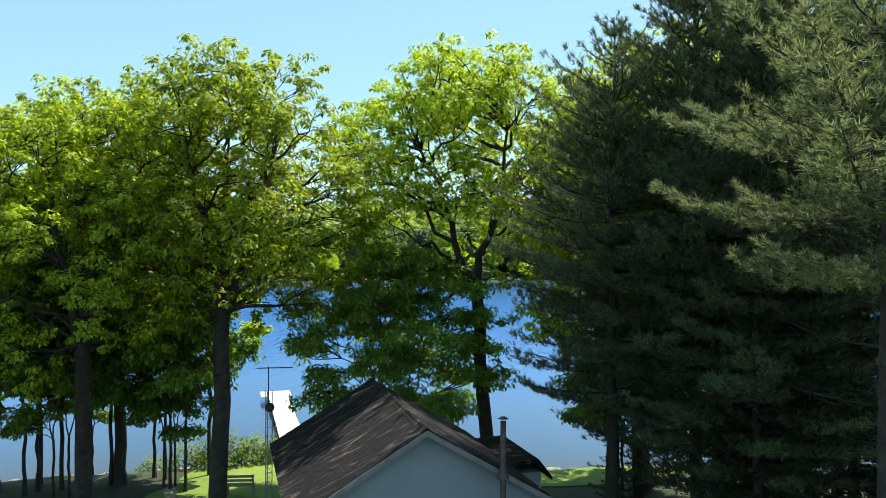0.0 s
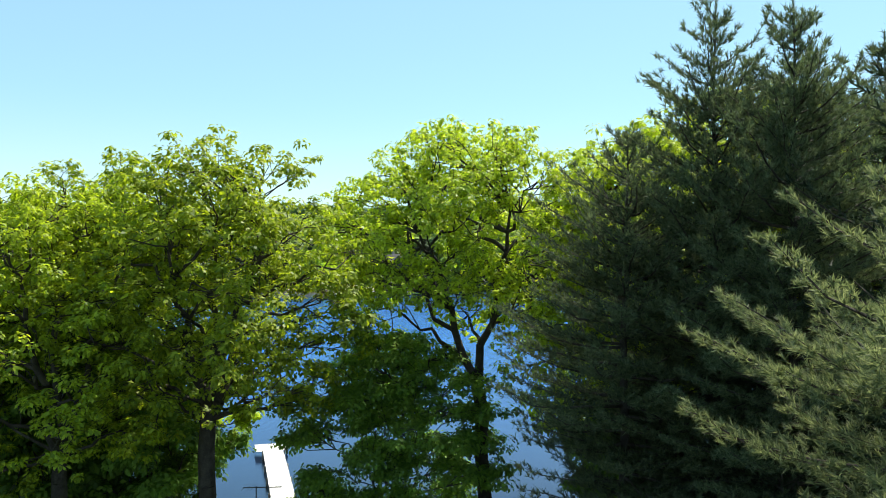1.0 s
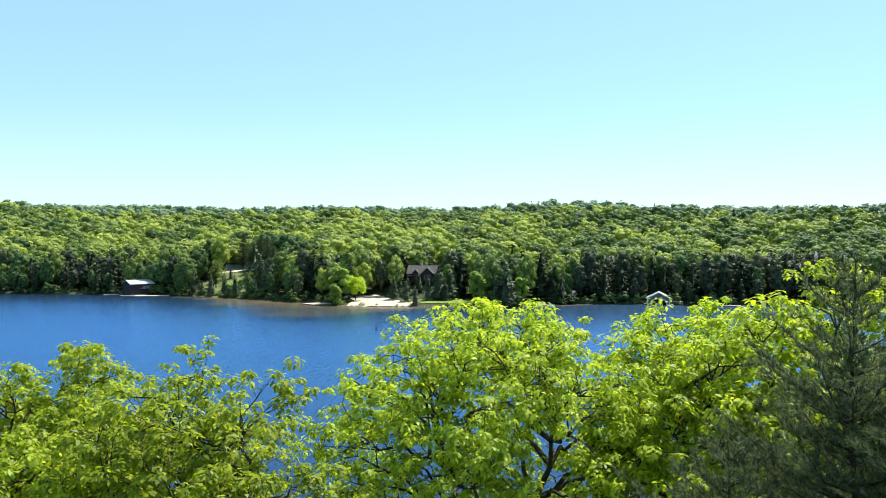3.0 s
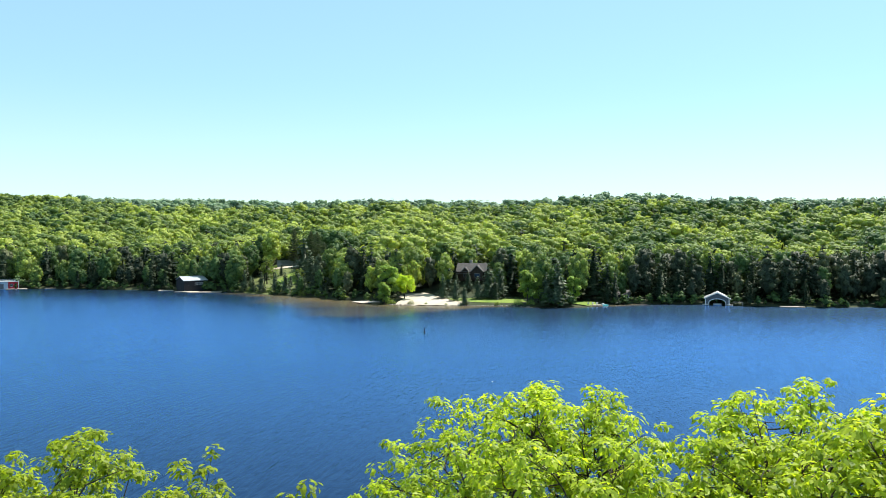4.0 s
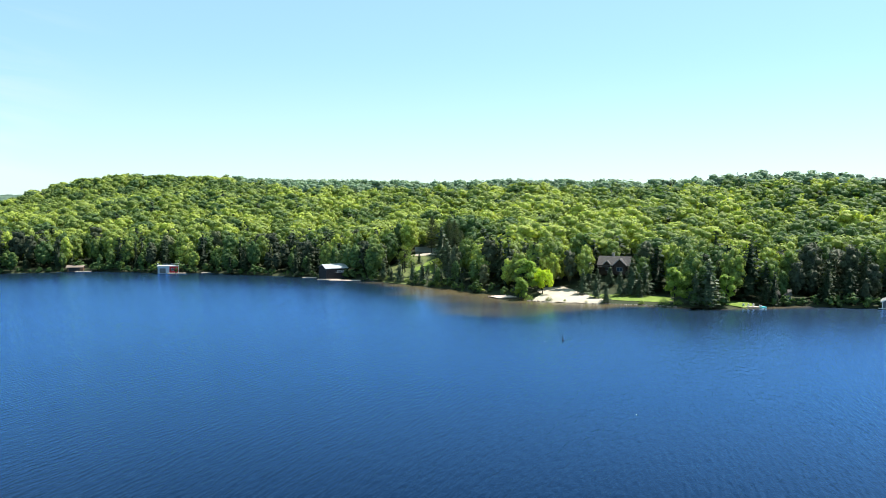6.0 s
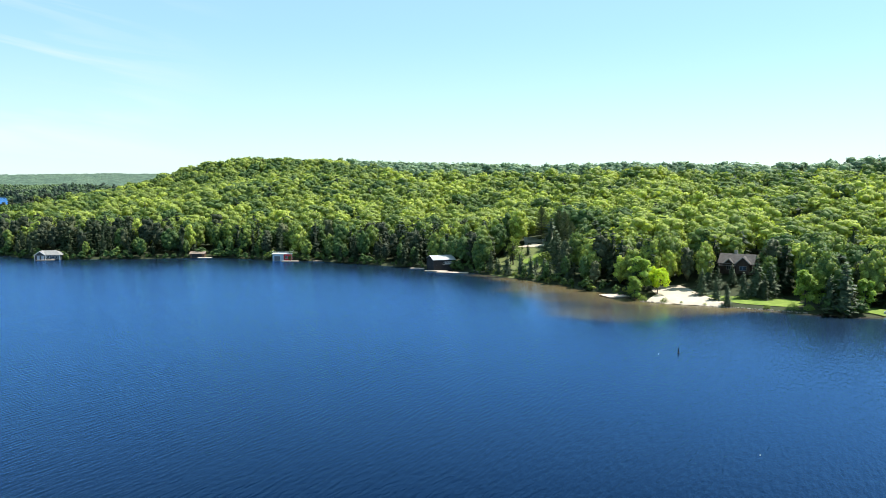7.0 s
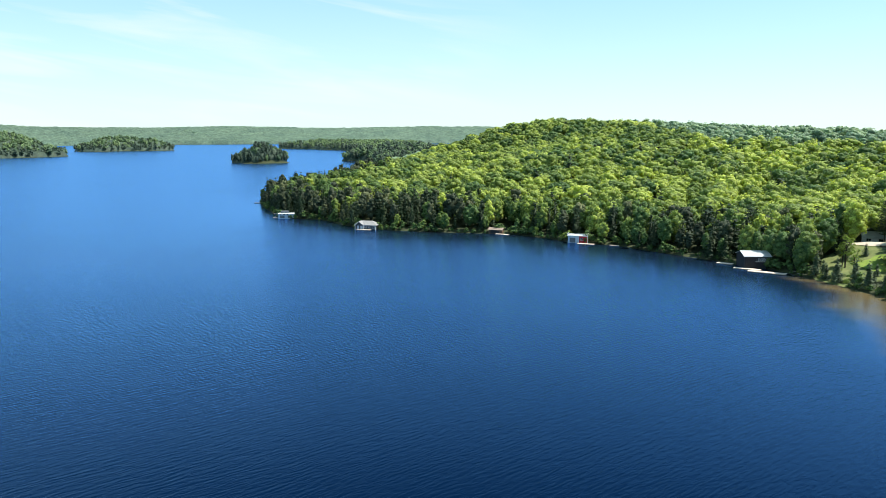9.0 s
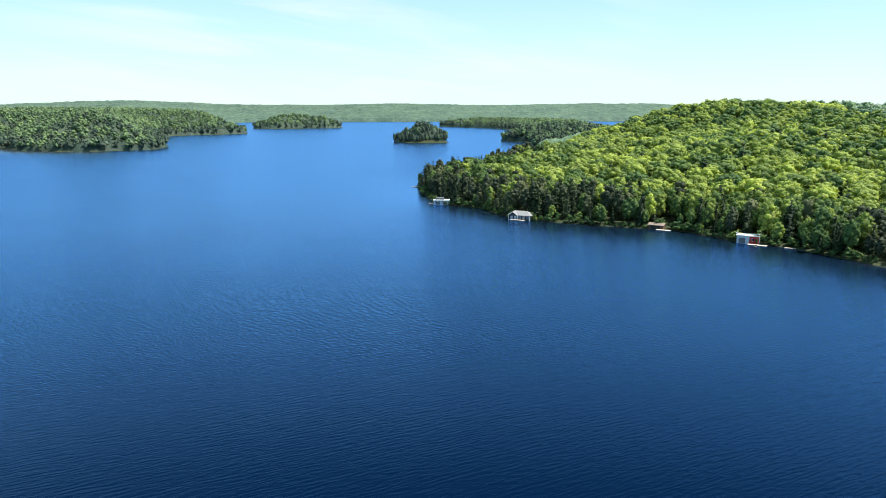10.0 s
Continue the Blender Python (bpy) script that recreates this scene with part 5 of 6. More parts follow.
# ---- buildings and docks on the far shore ----
def deck(name, x, y, turn, lx, ly, label, z=0.45):
    d = thing(name, label, "dock", pose(x, y, 0, 0, 0, turn), "far docks")
    n = max(4, int(lx / 0.6))
    for k in range(n):
        part("board", boxes((-lx / 2 + k * lx / n, -lx / 2 + (k + 0.94) * lx / n, -ly / 2, ly / 2, z - 0.06, z)), M_DECK, d)
    part("frame", boxes((-lx / 2, lx / 2, -ly / 2 + 0.02, -ly / 2 + 0.16, z - 0.34, z - 0.062), (-lx / 2, lx / 2, ly / 2 - 0.16, ly / 2 - 0.02, z - 0.34, z - 0.062)), M_WOOD, d)
    for sx in (-lx / 2 + 0.3, lx / 2 - 0.3):
        for sy in (-ly / 2 + 0.2, ly / 2 - 0.2):
            bm = bmesh.new()
            rod(bm, (sx, sy, -3), (sx, sy, z + 0.02), 0.1, 6)
            part("pile", bm, M_WOOD, d)
    return d


def window(parent, x0, x1, y, z0, z1, frame_m=M_WHITE, s=-1):
    """A window on a wall that faces -y (s = -1) of its thing."""
    f = part("window", boxes((x0, x1, y + s * 0.05, y, z0, z0 + 0.1), (x0, x1, y + s * 0.05, y, z1 - 0.1, z1), (x0, x0 + 0.1, y + s * 0.05, y, z0 + 0.1, z1 - 0.1), (x1 - 0.1, x1, y + s * 0.05, y, z0 + 0.1, z1 - 0.1), ((x0 + x1) / 2 - 0.04, (x0 + x1) / 2 + 0.04, y + s * 0.045, y, z0 + 0.1, z1 - 0.1)), frame_m, parent)
    part("pane", boxes((x0 + 0.1, x1 - 0.1, y + s * 0.02, y - s * 0.01, z0 + 0.1, z1 - 0.1)), M_GLASS, f)


def gabled(name, x, y, turn, wide, deep, eave, rise, wall_m, roof_m, label, category, base=0.4, over=0.5, along="y"):
    """A house whose ridge runs along its own y (gable to the front) or x."""
    h = thing(name, label, category, pose(x, y, base, 0, 0, turn))
    if along == "y":
        part("wall", prism([(-wide / 2, -0.6), (wide / 2, -0.6), (wide / 2, eave), (0, eave + rise), (-wide / 2, eave)], -deep / 2, deep / 2), wall_m, h)
        for s in (-1, 1):
            e = over * rise / (wide / 2)
            part("roof", prism([(0, eave + rise + 0.22), (s * (wide / 2 + over), eave - e + 0.22), (s * (wide / 2 + over), eave - e + 0.04), (0, eave + rise + 0.04)], -deep / 2 - over, deep / 2 + over), roof_m, h)
    else:
        bm = prism([(-deep / 2, -0.6), (deep / 2, -0.6), (deep / 2, eave), (0, eave + rise), (-deep / 2, eave)], -wide / 2, wide / 2)
        bmesh.ops.rotate(bm, verts=bm.verts[:], cent=(0, 0, 0), matrix=Matrix.Rotation(radians(90), 3, "Z"))
        part("wall", bm, wall_m, h)
        for s in (-1, 1):
            e = over * rise / (deep / 2)
            bm = prism([(0, eave + rise + 0.22), (s * (deep / 2 + over), eave - e + 0.22), (s * (deep / 2 + over), eave - e + 0.04), (0, eave + rise + 0.04)], -wide / 2 - over, wide / 2 + over)
            bmesh.ops.rotate(bm, verts=bm.verts[:], cent=(0, 0, 0), matrix=Matrix.Rotation(radians(90), 3, "Z"))
            part("roof", bm, roof_m, h)
    return h


# dark boathouse with a pale metal roof
b = gabled("boathouse", -160.0, 359, 46, 11.0, 10.0, 5.0, 1.7, M_DARKWOOD, M_METALROOF, "dark two-storey boathouse with pale metal roof", "boathouse", along="x")
part("boat_door", boxes((-4.6, -1.4, -5.08, -5.0, -0.2, 2.6)), M_BLACK, b)
part("boat_door", boxes((-0.6, 2.6, -5.08, -5.0, -0.2, 2.6)), M_BLACK, b)
part("balcony", boxes((-1.0, 4.8, -6.1, -5.0, 2.75, 2.9), (-1.0, 4.8, -6.12, -6.04, 3.6, 3.72)), M_TRIM, b)
for k in range(4):
    window(b, 0.2 + k * 1.1, 1.1 + k * 1.1, -5.0, 3.05, 4.1)
deck("far_dock", -171.5, 356.2, 12, 7, 3, "pale wooden dock beside the dark boathouse")
deck("far_dock", -158.5, 350.8, 16, 11, 3.0, "long pale dock before the dark boathouse")
deck("far_dock", -149.0, 349.0, 14, 15, 3.6, "long pale dock before the dark boathouse")

# white and red boathouse with a railed roof terrace
b = thing("boathouse", "white boathouse with red side and railed flat roof", "boathouse", pose(-256, 359, 0.4, 0, 0, 30))
part("wall", boxes((-5.2, 0.6, -3.4, 3.4, -0.6, 3.3)), M_PALEBLUE, b, "pale blue-white boarding")
part("red_wall", boxes((0.62, 5.0, -2.6, 3.4, -0.6, 3.2)), M_RED, b, "bright red boarding")
part("roof", boxes((-5.6, 5.4, -3.8, 3.7, 3.35, 3.65)), M_WHITE, b)
part("boat_door", boxes((-4.2, -1.2, -3.47, -3.41, -0.2, 2.3)), M_BLUEGREY, b)
for k in range(9):
    part("baluster", boxes((-5.5 + k * 1.33, -5.38 + k * 1.33, -3.75, -3.65, 3.66, 4.6)), M_WHITE, b)
part("handrail", boxes((-5.55, 5.35, -3.77, -3.63, 4.6, 4.72), (-5.55, -5.41, -3.6, 3.6, 4.6, 4.72), (5.21, 5.35, -3.6, 3.6, 4.6, 4.72)), M_WHITE, b)
window(b, 1.4, 2.8, -2.6, 0.9, 2.3)
part("post", boxes((5.1, 5.3, -3.6, -3.4, 0, 3.34)), M_WHITE, b)
deck("far_dock", -248.5, 355.5, 25, 9, 2.6, "pale dock beside the red boathouse")
deck("far_dock", -235.5, 362.5, 35, 5, 1.6, "small old dock under the trees")

# low brown boat shed
b = gabled("boat_shed", -309, 350.5, 30, 7.5, 5.0, 2.6, 1.1, M_BROWNWOOD, M_BROWNROOF, "low brown boat shed with weathered roof", "boathouse", along="x")
b.matrix_basis = b.matrix_basis @ Matrix.Diagonal((1.05, 1, 0.78, 1))
# flat black panel stands in for the shade inside an open bay
part("door", boxes((-2.8, 2.4, -2.56, -2.5, -0.3, 2.2)), M_BLACK, b, "black panel for the shaded open boat bay")
deck("far_dock", -302.5, 348.8, 25, 8, 2.6, "pale dock beside the brown shed")
deck("far_dock", -315.5, 346.0, 35, 4, 1.6, "small pale dock by the brown shed")

# grey boathouse with gable and white windows
b = thing("boathouse", "grey gabled boathouse with white-framed windows", "boathouse", pose(-373.5, 305.5, 0.4, 0, 0, 33))
part("wall", boxes((-6.6, 6.6, -3.6, 4.0, -0.7, 2.6)), M_NAVY, b)
bm = bmesh.new()
eave_ring = [bm.verts.new(q) for q in ((-7.2, -4.3, 2.5), (7.2, -4.3, 2.5), (7.2, 4.5, 2.5), (-7.2, 4.5, 2.5))]
low_ring = [bm.verts.new((q.co.x, q.co.y, 2.3)) for q in eave_ring]
top_ring = [bm.verts.new((-4.5, 0.1, 4.7)), bm.verts.new((3.2, 0.1, 4.7))]
bm.faces.new((eave_ring[0], eave_ring[1], top_ring[1], top_ring[0]))
bm.faces.new((eave_ring[1], eave_ring[2], top_ring[1]))
bm.faces.new((eave_ring[2], eave_ring[3], top_ring[0], top_ring[1]))
bm.faces.new((eave_ring[3], eave_ring[0], top_ring[0]))
for q in range(4):
    bm.faces.new((eave_ring[q], low_ring[q], low_ring[(q + 1) % 4], eave_ring[(q + 1) % 4]))
bm.faces.new(low_ring)
bmesh.ops.recalc_face_normals(bm, faces=bm.faces[:])
part("roof", bm, M_PALEROOF, b, "pale grey hipped roof")
part("gable", prism([(-5.9, 2.6), (-1.3, 2.6), (-3.6, 4.35)], -4.5, -3.61), M_NAVY, b)
for s in (-1, 1):
    part("gable_roof", prism([(-3.6, 4.65), (-3.6 + s * 3.0, 2.45), (-3.6 + s * 3.0, 2.27), (-3.6, 4.45)], -5.0, -0.2), M_PALEROOF, b, "pale grey gable roof")
    part("bargeboard", prism([(-3.6, 4.66), (-3.6 + s * 3.0, 2.46), (-3.6 + s * 3.0, 2.15), (-3.6, 4.33)], -5.06, -5.004), M_WHITE, b)
# pale panels: sky reflection in the window panes put into colour
for xx in (-5.5, -3.2):
    part("boat_door", boxes((xx, xx + 1.4, -3.68, -3.602, -0.1, 1.9)), M_PALEBLUE, b, "pale panel for a window pane reflecting the sky")
for xx in (-0.6, 1.9, 4.3):
    window(b, xx, xx + 1.6, -3.6, 0.6, 2.1)
for xx in (-6.6, -1.2, 6.3):
    part("post", boxes((xx, xx + 0.3, -4.2, -3.9, -0.5, 2.28)), M_WHITE, b)
deck("far_dock", -370.6, 300.6, 33, 9, 2.4, "white-edged dock before the grey boathouse")

# white boathouse with flat terrace roof
b = thing("boathouse", "white boathouse with flat terrace roof and dark bays", "boathouse", pose(-455, 297, 0.4, 0, 0, 58) @ Matrix.Diagonal((1.15, 1, 0.8, 1)))
part("wall", boxes((-4.6, 4.6, -3.2, 3.2, -0.6, 3.4)), M_PALEBLUE, b)
part("roof", boxes((-4.9, 4.9, -3.6, 3.5, 3.4, 3.7)), M_WHITE, b)
for xx in (-3.4, 0.9):
    part("boat_door", boxes((xx, xx + 2.5, -3.27, -3.21, -0.1, 2.2)), M_BLUEGREY, b)
for xx in (-3.6, -1.6, 0.4):
    part("window_strip", boxes((xx, xx + 0.9, -3.29, -3.272, 2.45, 3.15)), M_GLASS, b)
part("cabin", boxes((-3.0, 1.5, -1.0, 2.8, 3.71, 5.5)), M_BLUEGREY, b)
part("handrail", boxes((-4.85, 4.85, -3.55, -3.45, 4.5, 4.62)), M_WHITE, b)
for k in range(8):
    part("baluster", boxes((-4.8 + k * 1.36, -4.7 + k * 1.36, -3.54, -3.46, 3.71, 4.5)), M_WHITE, b)
deck("far_dock", -461.5, 293.0, 58, 4, 2.4, "white dock beside the boathouse")
deck("far_dock", -480, 306, 55, 8, 1.6, "thin pale dock by the point")
deck("far_dock", -561, 334, 60, 9, 1.8, "thin pale dock at the tip of the point")


def motorboat(x, y, turn, label, hull_m=M_WHITE, s=1.0):
    m = thing("motorboat", label, "boat", pose(x, y, 0.0, 0, 0, turn) @ Matrix.Scale(s, 4))
    bm = bmesh.new()
    secs = []
    for t in (0, 0.25, 0.5, 0.75, 0.92, 1.0):
        wd = 1.0 * (1 - max(0, t - 0.45) ** 2 * 3.1)
        secs.append([bm.verts.new((-3 + 6 * t, sx * wd * kx, z + 0.25 * t * t)) for sx, kx, z in ((-1, 1, 0.7), (-1, 0.85, 0.05), (0, 0, -0.25), (1, 0.85, 0.05), (1, 1, 0.7))])
    for p, q in zip(secs, secs[1:]):
        for i in range(4):
            bm.faces.new((p[i], p[i + 1], q[i + 1], q[i]))
        bm.faces.new((p[4], p[0], q[0], q[4]))
    bm.faces.new(secs[0])
    bmesh.ops.recalc_face_normals(bm, faces=bm.faces[:])
    part("hull", bm, hull_m, m)
    part("windscreen", boxes((0.3, 0.4, -0.7, 0.7, 0.75, 1.3)), M_GLASS, m)
    part("seat", boxes((-1.6, -0.9, -0.6, 0.6, 0.72, 1.1)), M_BLUEGREY, m)
    part("outboard", boxes((-3.35, -3.0, -0.2, 0.2, 0.1, 1.2)), M_BLACK, m)


motorboat(-459.5, 303, 150, "white motorboat moored by the dock")
motorboat(-316.0, 349.5, 120, "small white motorboat by the shed", s=0.7)
motorboat(-247.0, 352.6, 110, "small grey motorboat beside the dock", M_BLUEGREY, 0.6)

# arched boathouse
b = thing("boathouse", "grey arched boathouse with white trim and gable", "boathouse", pose(77.5, 321.5, 0.3, 0, 0, -14))
AW, AH = 3.0, 0.75
curve_in = [(AW * math.cos(a), AH + 1.35 * math.sin(a)) for a in np.linspace(math.pi, 0, 13)]
curve_out = [((AW + 0.3) * math.cos(a), AH + 1.65 * math.sin(a)) for a in np.linspace(0, math.pi, 13)]
part("front", prism([(-4.5, -0.6), (-AW, -0.6)] + curve_in + [(AW, -0.6), (4.5, -0.6), (4.5, 2.5), (0, 4.6), (-4.5, 2.5)], -4.0, -3.8), M_BLUEGREY, b)
part("arch_trim", prism([(-AW - 0.3, -0.4), (-AW, -0.4)] + curve_in + [(AW, -0.4), (AW + 0.3, -0.4)] + curve_out, -4.06, -4.004), M_WHITE, b)
for s in (-1, 1):
    part("wall", boxes((s * 4.3, s * 4.5, -3.79, 4.0, -0.6, 2.5)), M_BLUEGREY, b)
    part("roof", prism([(0, 4.85), (s * 5.0, 2.45), (s * 5.0, 2.28), (0, 4.65)], -4.6, 4.5), M_METALROOF, b)
    part("bargeboard", prism([(0, 4.82), (s * 5.0, 2.42), (s * 5.0, 2.1), (0, 4.5)], -4.66, -4.604), M_WHITE, b)
    part("corner_board", boxes((s * 4.2, s * 4.54, -4.06, -4.004, -0.4, 2.4)), M_WHITE, b)
    part("catwalk", boxes((s * 3.3, s * 5.7, -5.4, -4.1, -0.05, 0.12)), M_WHITE, b)
part("side_dock", boxes((5.75, 9.5, -2.6, -1.5, 1.0, 1.15)), M_DECK, b)
part("dock_post", boxes((9.3, 9.5, -2.6, -2.4, -1.6, 0.99)), M_WOOD, b)
part("back", boxes((-4.3, 4.3, 3.8, 4.0, -0.6, 2.6)), M_DARKWOOD, b)
part("inner_dock", boxes((-1.6, 1.6, -3.0, 3.7, -0.3, 0.25)), M_PALEBLUE, b)

# lodge in the trees
lodge = gabled("lodge", -22.5, 347, -6, 12, 8, 4.0, 3.0, M_LOG, M_LODGEROOF, "dark brown log lodge with grey gabled roofs", "house", base=ground_z(-22.5, 347) + 0.3, along="x", over=0.9)
for gx, gw, gt, gy in ((2.9, 2.9, 6.6, -6.6), (-2.6, 1.7, 5.6, -5.4)):
    ge = gt - gw * 0.95
    part("cross_gable", prism([(gx - gw * 0.85, 0), (gx + gw * 0.85, 0), (gx + gw * 0.85, ge), (gx, gt - 0.3), (gx - gw * 0.85, ge)], gy + 0.7, -4.0), M_LOG, lodge)
    for s in (-1, 1):
        part("gable_roof", prism([(gx, gt), (gx + s * gw, gt - gw * 0.95), (gx + s * gw, gt - gw * 0.95 - 0.2), (gx, gt - 0.2)], gy, -0.8), M_LODGEROOF, lodge)
        part("bargeboard", prism([(gx, gt + 0.02), (gx + s * (gw + 0.02), gt - gw * 0.95), (gx + s * (gw + 0.02), gt - gw * 0.95 - 0.4), (gx, gt - 0.38)], gy - 0.06, gy - 0.002), M_TRIM, lodge, "pale bargeboard")
    window(lodge, gx - gw * 0.45, gx + gw * 0.45, gy + 0.7, 1.2, 2.9, M_TRIM)
part("porch_roof", prism([(-6.4, 2.9), (0.0, 2.9), (0.0, 2.75), (-6.4, 2.75)], -6.4, -4.02), M_LODGEROOF, lodge)
for k in range(4):
    part("porch_post", boxes((-6.2 + k * 1.95, -6.0 + k * 1.95, -6.3, -6.1, -0.5, 2.74)), M_LOG, lodge)
part("chimney", boxes((-1.6, -0.4, 0.6, 1.6, 5.5, 8.6)), M_ROCK, lodge)
c2 = gabled("cottage", -133, 424, 22, 11, 7, 3.0, 2.2, M_WHITE, M_METALROOF, "pale cottage with light roof behind trees", "house", base=ground_z(-133, 424), along="x")
window(c2, -4, -2, -3.5, 1.0, 2.4)
window(c2, 1, 3, -3.5, 1.0, 2.4)
terrace = thing("retaining_wall", "low brown timber retaining wall on the terrace", "wall", pose(-116, 393.5, ground_z(-116, 393.5) + 0.3, 0, 0, -28))
for k in range(4):
    part("timber", boxes((-7, 7, -0.2 + 0.01 * k, 0.2, 0.0 + k * 0.26, 0.25 + k * 0.26), bevel=0.02), M_BROWNWOOD, terrace)
for k in range(6):
    part("post", boxes((-6.8 + k * 2.7, -6.55 + k * 2.7, -0.34, -0.205, -0.4, 1.1)), M_BROWNWOOD, terrace)
for k, (bx, by, bs) in enumerate([(-141.5, 357.2, 3.2), (-139.6, 357.0, 2.4), (-138.2, 356.0, 3.6), (-136.8, 355.6, 2.2)]):
    ob = new("boulder", ROCKS[k])
    ob.matrix_basis = pose(bx, by, 0.35, 0, 0, 60 * k) @ Matrix.Scale(bs, 4)
    tagged(ob, "large pale boulder on the shore beside the boathouse", "rock", "pale boulders")
shed = gabled("garden_shed", 41, 329, -5, 5.5, 4.5, 2.6, 1.5, M_DARKWOOD, M_GREYROOF, "dark wooden shed with white door frame", "shed", base=ground_z(41, 329), along="x")
part("door_frame", boxes((1.2, 1.45, -2.36, -2.254, 0, 2.3), (2.35, 2.6, -2.36, -2.254, 0, 2.3), (1.2, 2.6, -2.36, -2.254, 2.3, 2.55)), M_WHITE, shed)
deck("far_dock", -63.5, 310.5, 46, 9, 7.5, "pale wooden jetty beside the sand beach")
deck("far_dock", -60.5, 317.5, 46, 6, 9, "pale wooden platform behind the jetty")
deck("far_dock", 27.5, 308.6, 8, 6.5, 2.6, "pale dock with chairs on the far shore")
deck("far_dock", 103, 311.5, -8, 9, 1.8, "old wooden dock under the trees")


def deckchair(x, y, z, turn):
    c = thing("deck_chair", "white slatted deck chair", "chair", pose(x, y, z, 0, 0, turn), "deck chairs")
    part("seat", boxes((-0.3, 0.3, -0.3, 0.3, 0.30, 0.36)), M_WHITE, c)
    bm = boxes((-0.3, 0.3, -0.03, 0.03, 0, 0.8))
    bmesh.ops.transform(bm, matrix=pose(0, 0.32, 0.34, -22), verts=bm.verts[:])
    part("backrest", bm, M_WHITE, c)
    for sx in (-0.28, 0.22):
        part("leg", boxes((sx, sx + 0.06, -0.28, -0.2, 0, 0.30)), M_WHITE, c)
        part("leg", boxes((sx, sx + 0.06, 0.2, 0.28, 0, 0.30)), M_WHITE, c)


for k in range(3):
    deckchair(25.5 + k * 1.6, 308.9, 0.45, 170 + 8 * k)
pb = thing("pedal_boat", "turquoise plastic pedal boat on the shore", "boat", pose(31.6, 309.6, 0.0, 0, 0, 20))
bm = boxes((-1.5, 1.5, -0.85, -0.3, -0.1, 0.45), (-1.5, 1.5, 0.3, 0.85, -0.1, 0.45), (-0.9, 0.9, -0.3, 0.3, 0.2, 0.5), bevel=0.08)
part("hull", bm, M_TEAL, pb)
part("seat", boxes((-0.6, -0.2, -0.8, 0.8, 0.45, 1.0)), M_WHITE, pb)
buoy = thing("channel_marker", "dark slim channel marker standing in the lake", "buoy", pose(-27.9, 223.5, 0) @ Matrix.Scale(0.72, 4))
bm = bmesh.new()
rod(bm, (0, 0, -0.5), (0, 0, 1.9), 0.22, 10, 0.16)
part("post", bm, M_BLACK, buoy)
bm = bmesh.new()
rod(bm, (0, 0, -0.3), (0, 0, 0.3), 0.5, 12, 0.42)
part("float", bm, M_DARKMETAL, buoy)
for fx, fy in ((-32.3, 220.0), (-5.8, 155.0), (-371.0, 275.6)):
    f = new("mooring_float", bpy.data.meshes.new("mooring_float"))
    bm = bmesh.new()
    bmesh.ops.create_uvsphere(bm, u_segments=10, v_segments=8, radius=0.12)
    bm.to_mesh(f.data)
    bm.free()
    f.data.materials.append(M_WHITE)
    f.location = (fx, fy, 0.08)
    tagged(f, "small round white mooring float", "buoy", "mooring floats")

# single trees that stand out by the beach
MAPLE = broadleaf(81, 10.5, 4.6, 2.2, lobes=16, leaf=0.36, per=10, fork=0.3, trunk=0.22, clump=0.75, material=M_MAPLE)
plant("maple_tree", MAPLE, -48.6, 316.5, "bright green maple beside the sand beach", "tree", 0, 1.0)
WILLOW = broadleaf(82, 10.5, 2.4, 0.8, lobes=12, leaf=0.36, per=12, fork=0.3, material=M_WILLOW, trunk=0.16, clump=0.8)
plant("willow_tree", WILLOW, -55.0, 305.5, "pale willow at the end of the beach", "tree", 0, 1.0)
plant("willow_tree", WILLOW, -54.5, 312.5, "pale willow at the end of the beach", "tree", 60, 1.5)
BARE = broadleaf(83, 15.0, 3.4, 4.0, lobes=12, leaf=0.3, per=5, fork=0.5, material=M_BUSH, trunk=0.30)
plant("bare_tree", BARE, -126.5, 371, "greyish tree with thin spring leaves", "tree", 0, 1.0)
plant("bare_tree", BARE, -120, 362, "greyish tree with thin spring leaves", "tree", 210, 0.8)
plant("bare_tree", BARE, -106, 358, "greyish tree with thin spring leaves", "tree", 300, 0.7)
plant("bare_tree", BARE, -128, 372, "greyish tree with thin spring leaves", "tree", 100, 0.75)


for k, (tx, ty, ts) in enumerate([(1.7, 306.8, 1.35), (19.7, 312.3, 1.1), (6.0, 309.0, 1.2)]):
    plant("shore_tree", WILLOW, tx, ty, "leafy green tree on the far shore lawn", "tree", k * 75, ts)
for k, (tx, ty, ts) in enumerate([(-126.5, 415, 0.95), (-106.3, 391, 0.92), (-112, 399, 0.85), (-101, 383, 0.8)]):
    plant("white_pine", PINE_FAR, tx, ty, "tall dark pine behind the clearing", "pine tree", k * 95, ts, "clearing pines")


def spruce(seed, tall):
    rng = np.random.RandomState(seed)
    v, f, smooth, _ = crown_set(rng, "fir", 700)
    tv, tf = tubes([((0, 0, -0.3), (0, 0, tall * 0.9), 0.16, 0.03)], 6)
    return mesh_from("trunk", tv, tf, 4, M_BARK, True), mesh_from("crown", v * np.array([tall * 1.8, tall * 1.8, tall]), f, 3, M_SPRUCE, smooth)


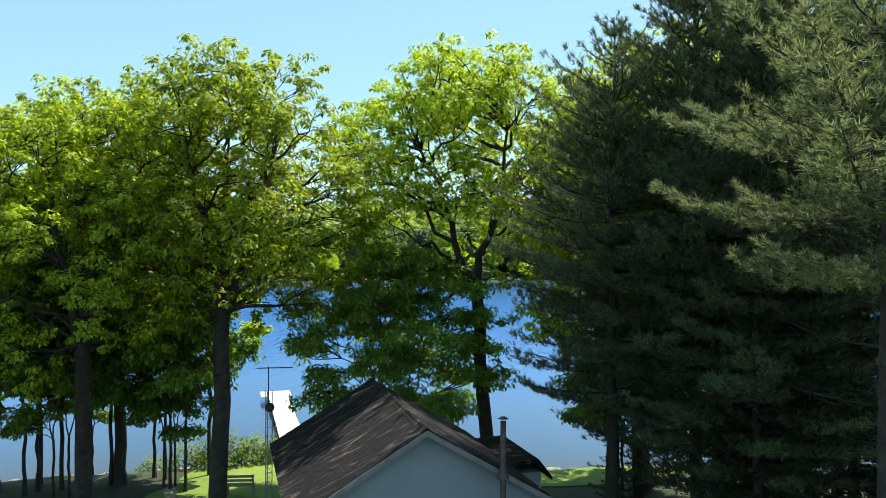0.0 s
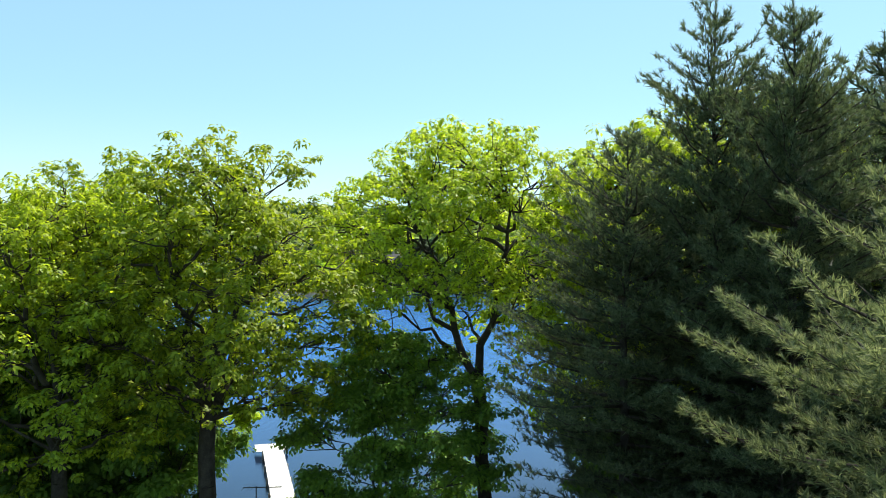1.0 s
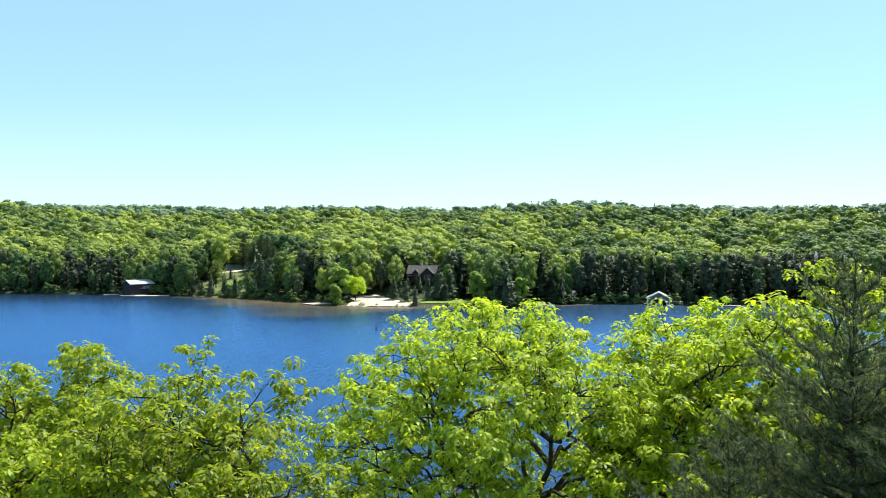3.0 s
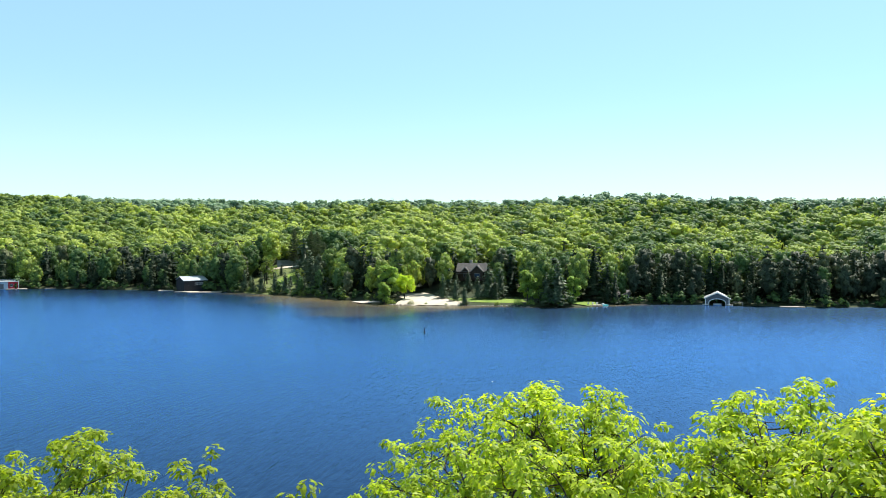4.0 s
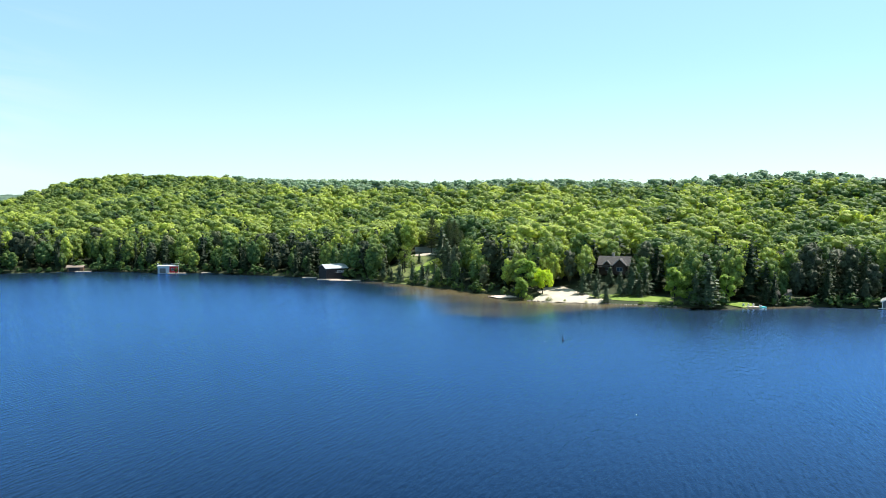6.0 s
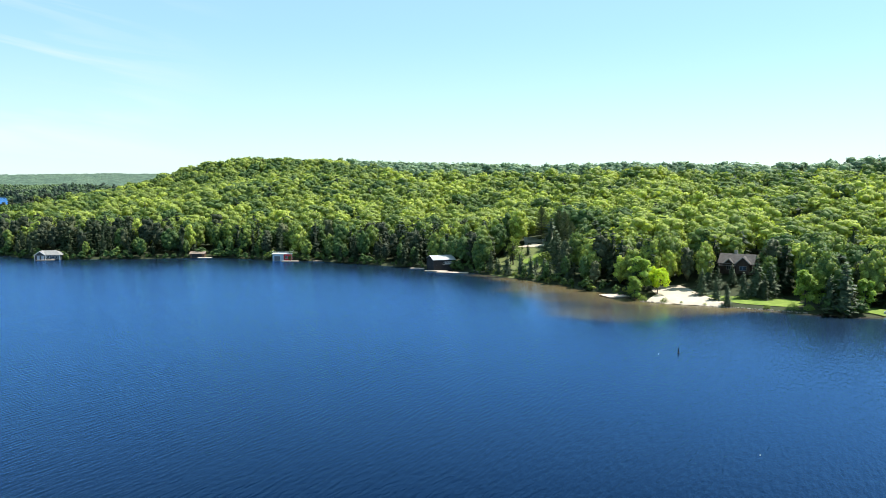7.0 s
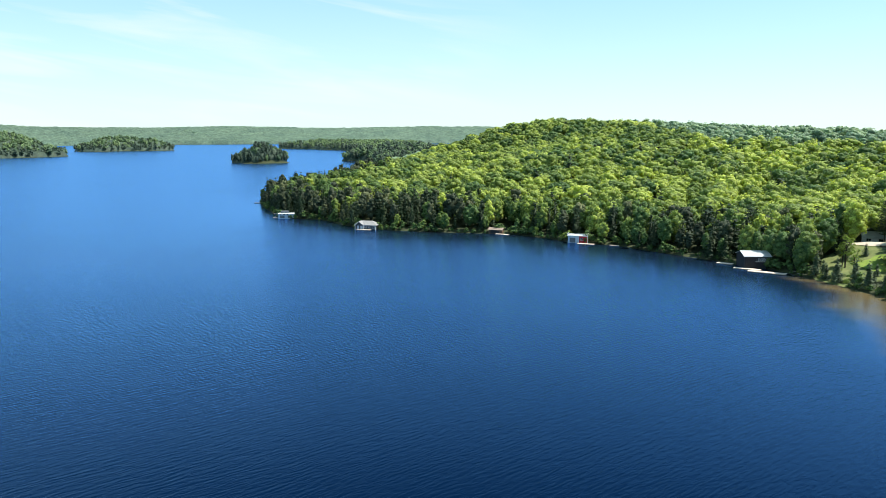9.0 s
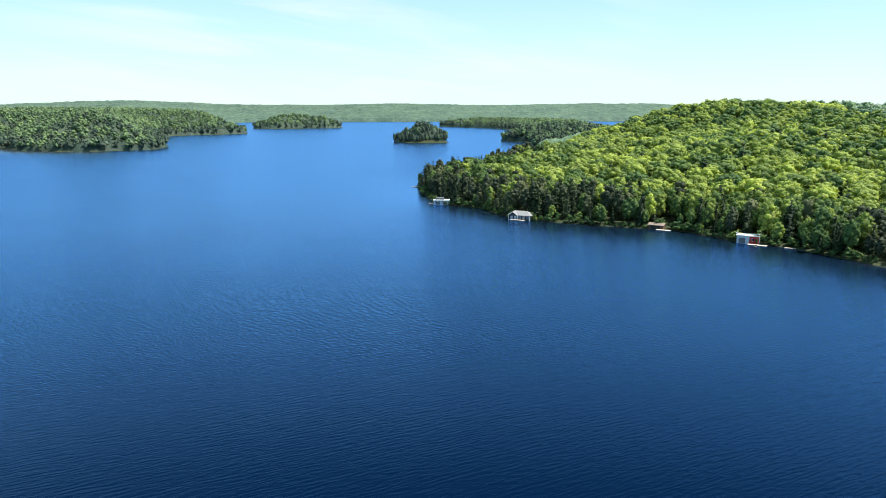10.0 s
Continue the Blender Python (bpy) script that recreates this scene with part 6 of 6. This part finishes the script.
SPRUCE = [spruce(91, 8.5), spruce(92, 10.5)]
for k, (sx, sy, ss) in enumerate([(-33.1, 319.4, 1.25), (-27.0, 310.5, 0.85), (-22.8, 304.5, 0.92), (-18.6, 319.5, 0.95), (-23.7, 334.5, 1.0), (-32.6, 335.0, 1.3), (-11.5, 320.6, 1.15), (-14.5, 323.5, 1.45), (-28.5, 331.0, 1.05), (-9.5, 326, 1.3), (13.4, 303.4, 2.1), (9.0, 305.2, 1.2), (-103, 349, 0.9), (-131, 353, 1.0), (-126, 350.5, 0.85), (-121, 348, 0.95), (-113.5, 345.5, 0.9), (-108, 343, 1.0), (-101, 340.5, 1.1), (-98, 339, 0.8), (-93, 338, 1.2), (-89, 335.5, 1.0), (-109, 352, 0.65), (-116, 353, 0.9), (-124, 356, 0.75), (-96, 345, 0.9), (-106, 376, 1.9), (-111, 382, 2.1), (-103, 368, 1.7), (-130, 380, 0.9), (-124, 386, 0.7), (-119, 360, 0.5), (-126, 362, 0.6), (-112, 364, 0.55), (-130, 358, 0.8)]):
    plant("spruce_tree", SPRUCE[k % 2], sx, sy, "dark pointed spruce on the far shore lawn", "tree", k * 50, ss, "shore spruces")
for k, (bx, by, bs) in enumerate([(-44, 303.8, 1.3), (-38, 303.2, 0.8), (-30, 303.2, 0.7), (-24, 303.5, 0.9), (-52, 305.5, 1.6), (-10, 304, 1.3), (-2, 304.3, 1.8), (3, 304.5, 2.0), (-76, 324, 1.3), (-108, 342, 1.5), (-128, 352, 1.6), (-86, 331, 1.4), (-112, 345, 1.6), (-117, 348, 1.8), (-122, 350, 1.5), (-103, 340, 1.9), (-98, 336, 1.6), (-133, 354, 1.7), (-138, 355.5, 1.5), (-120, 358, 1.3), (-127, 366, 1.4), (-115, 372, 1.2)]):
    ob = thing("shrub", "rounded green shrub along the far waterline", "shrub", pose(bx, by, max(0, ground_z(bx, by)) - 0.05, 0, 0, k * 77) @ Matrix.Scale(bs, 4), "far shore shrubs")
    link("stems", BUSH[k % 2][0], ob)
    link("leaves", BUSH[k % 2][1], ob)
for k in range(60):
    bx = -52 + k * 0.92 + rng.uniform(-0.3, 0.3)
    ob = new("shore_rock", ROCKS[k % 5])
    ob.matrix_basis = pose(bx, 302.6 + rng.uniform(-0.5, 0.5), 0.15, 0, 0, rng.uniform(0, 360)) @ Matrix.Scale(rng.uniform(0.6, 1.3), 4)
    tagged(ob, "grey boulder edging the far shore", "rock", "far shore rocks")

# ---- roof shingles of the cabin, last ----
sh_me = bpy.data.meshes.new("shingle")
bm = boxes((-0.145, 0.145, -0.16, 0.16, 0.0, 0.012))
for v in bm.verts:
    if v.co.y < 0:
        v.co.z += 0.010
bm.to_mesh(sh_me)
bm.free()
sh_me.materials.append(M_SHINGLE)
slope_len = math.hypot(HALF, 2.25)
rows_n, cols_n = int(slope_len / 0.17), int(LONG / 0.30)
rest_v, rest_f = [], []
single = 0
rng = np.random.RandomState(99)
for s in (-1, 1):
    for r in range(rows_n):
        for c in range(cols_n):
            if rng.rand() < 0.025:
                continue
            along = 0.17 * r + 0.09
            yy = 0.15 + c * 0.30 + (0.15 if r % 2 else 0)
            if yy > LONG - 0.1:
                continue
            dx, dz = s * along * math.cos(PITCH), -along * math.sin(PITCH)
            m = Matrix.Translation((dx, yy, TOP + dz + 0.004)) @ Matrix.Rotation(s * PITCH, 4, "Y") @ Matrix.Rotation(radians(90 * s) + rng.normal(0, 0.03), 4, "Z") @ Matrix.Translation((0, 0, abs(rng.normal(0, 0.004))))
            if s == -1 and single < 300 and c < 12:
                link("shingle", sh_me, cabin, m=m)
                single += 1
            else:
                k0 = len(rest_v)
                rest_v += [m @ v.co for v in sh_me.vertices]
                rest_f += [tuple(k0 + i for i in p.vertices) for p in sh_me.polygons]
me = bpy.data.meshes.new("shingles")
me.from_pydata([tuple(v) for v in rest_v], [], rest_f)
me.materials.append(M_SHINGLES)
ob = link("shingles", me, cabin, "rows of old shingles with sun dapples painted brown")
ob["kind"] = "stuff"
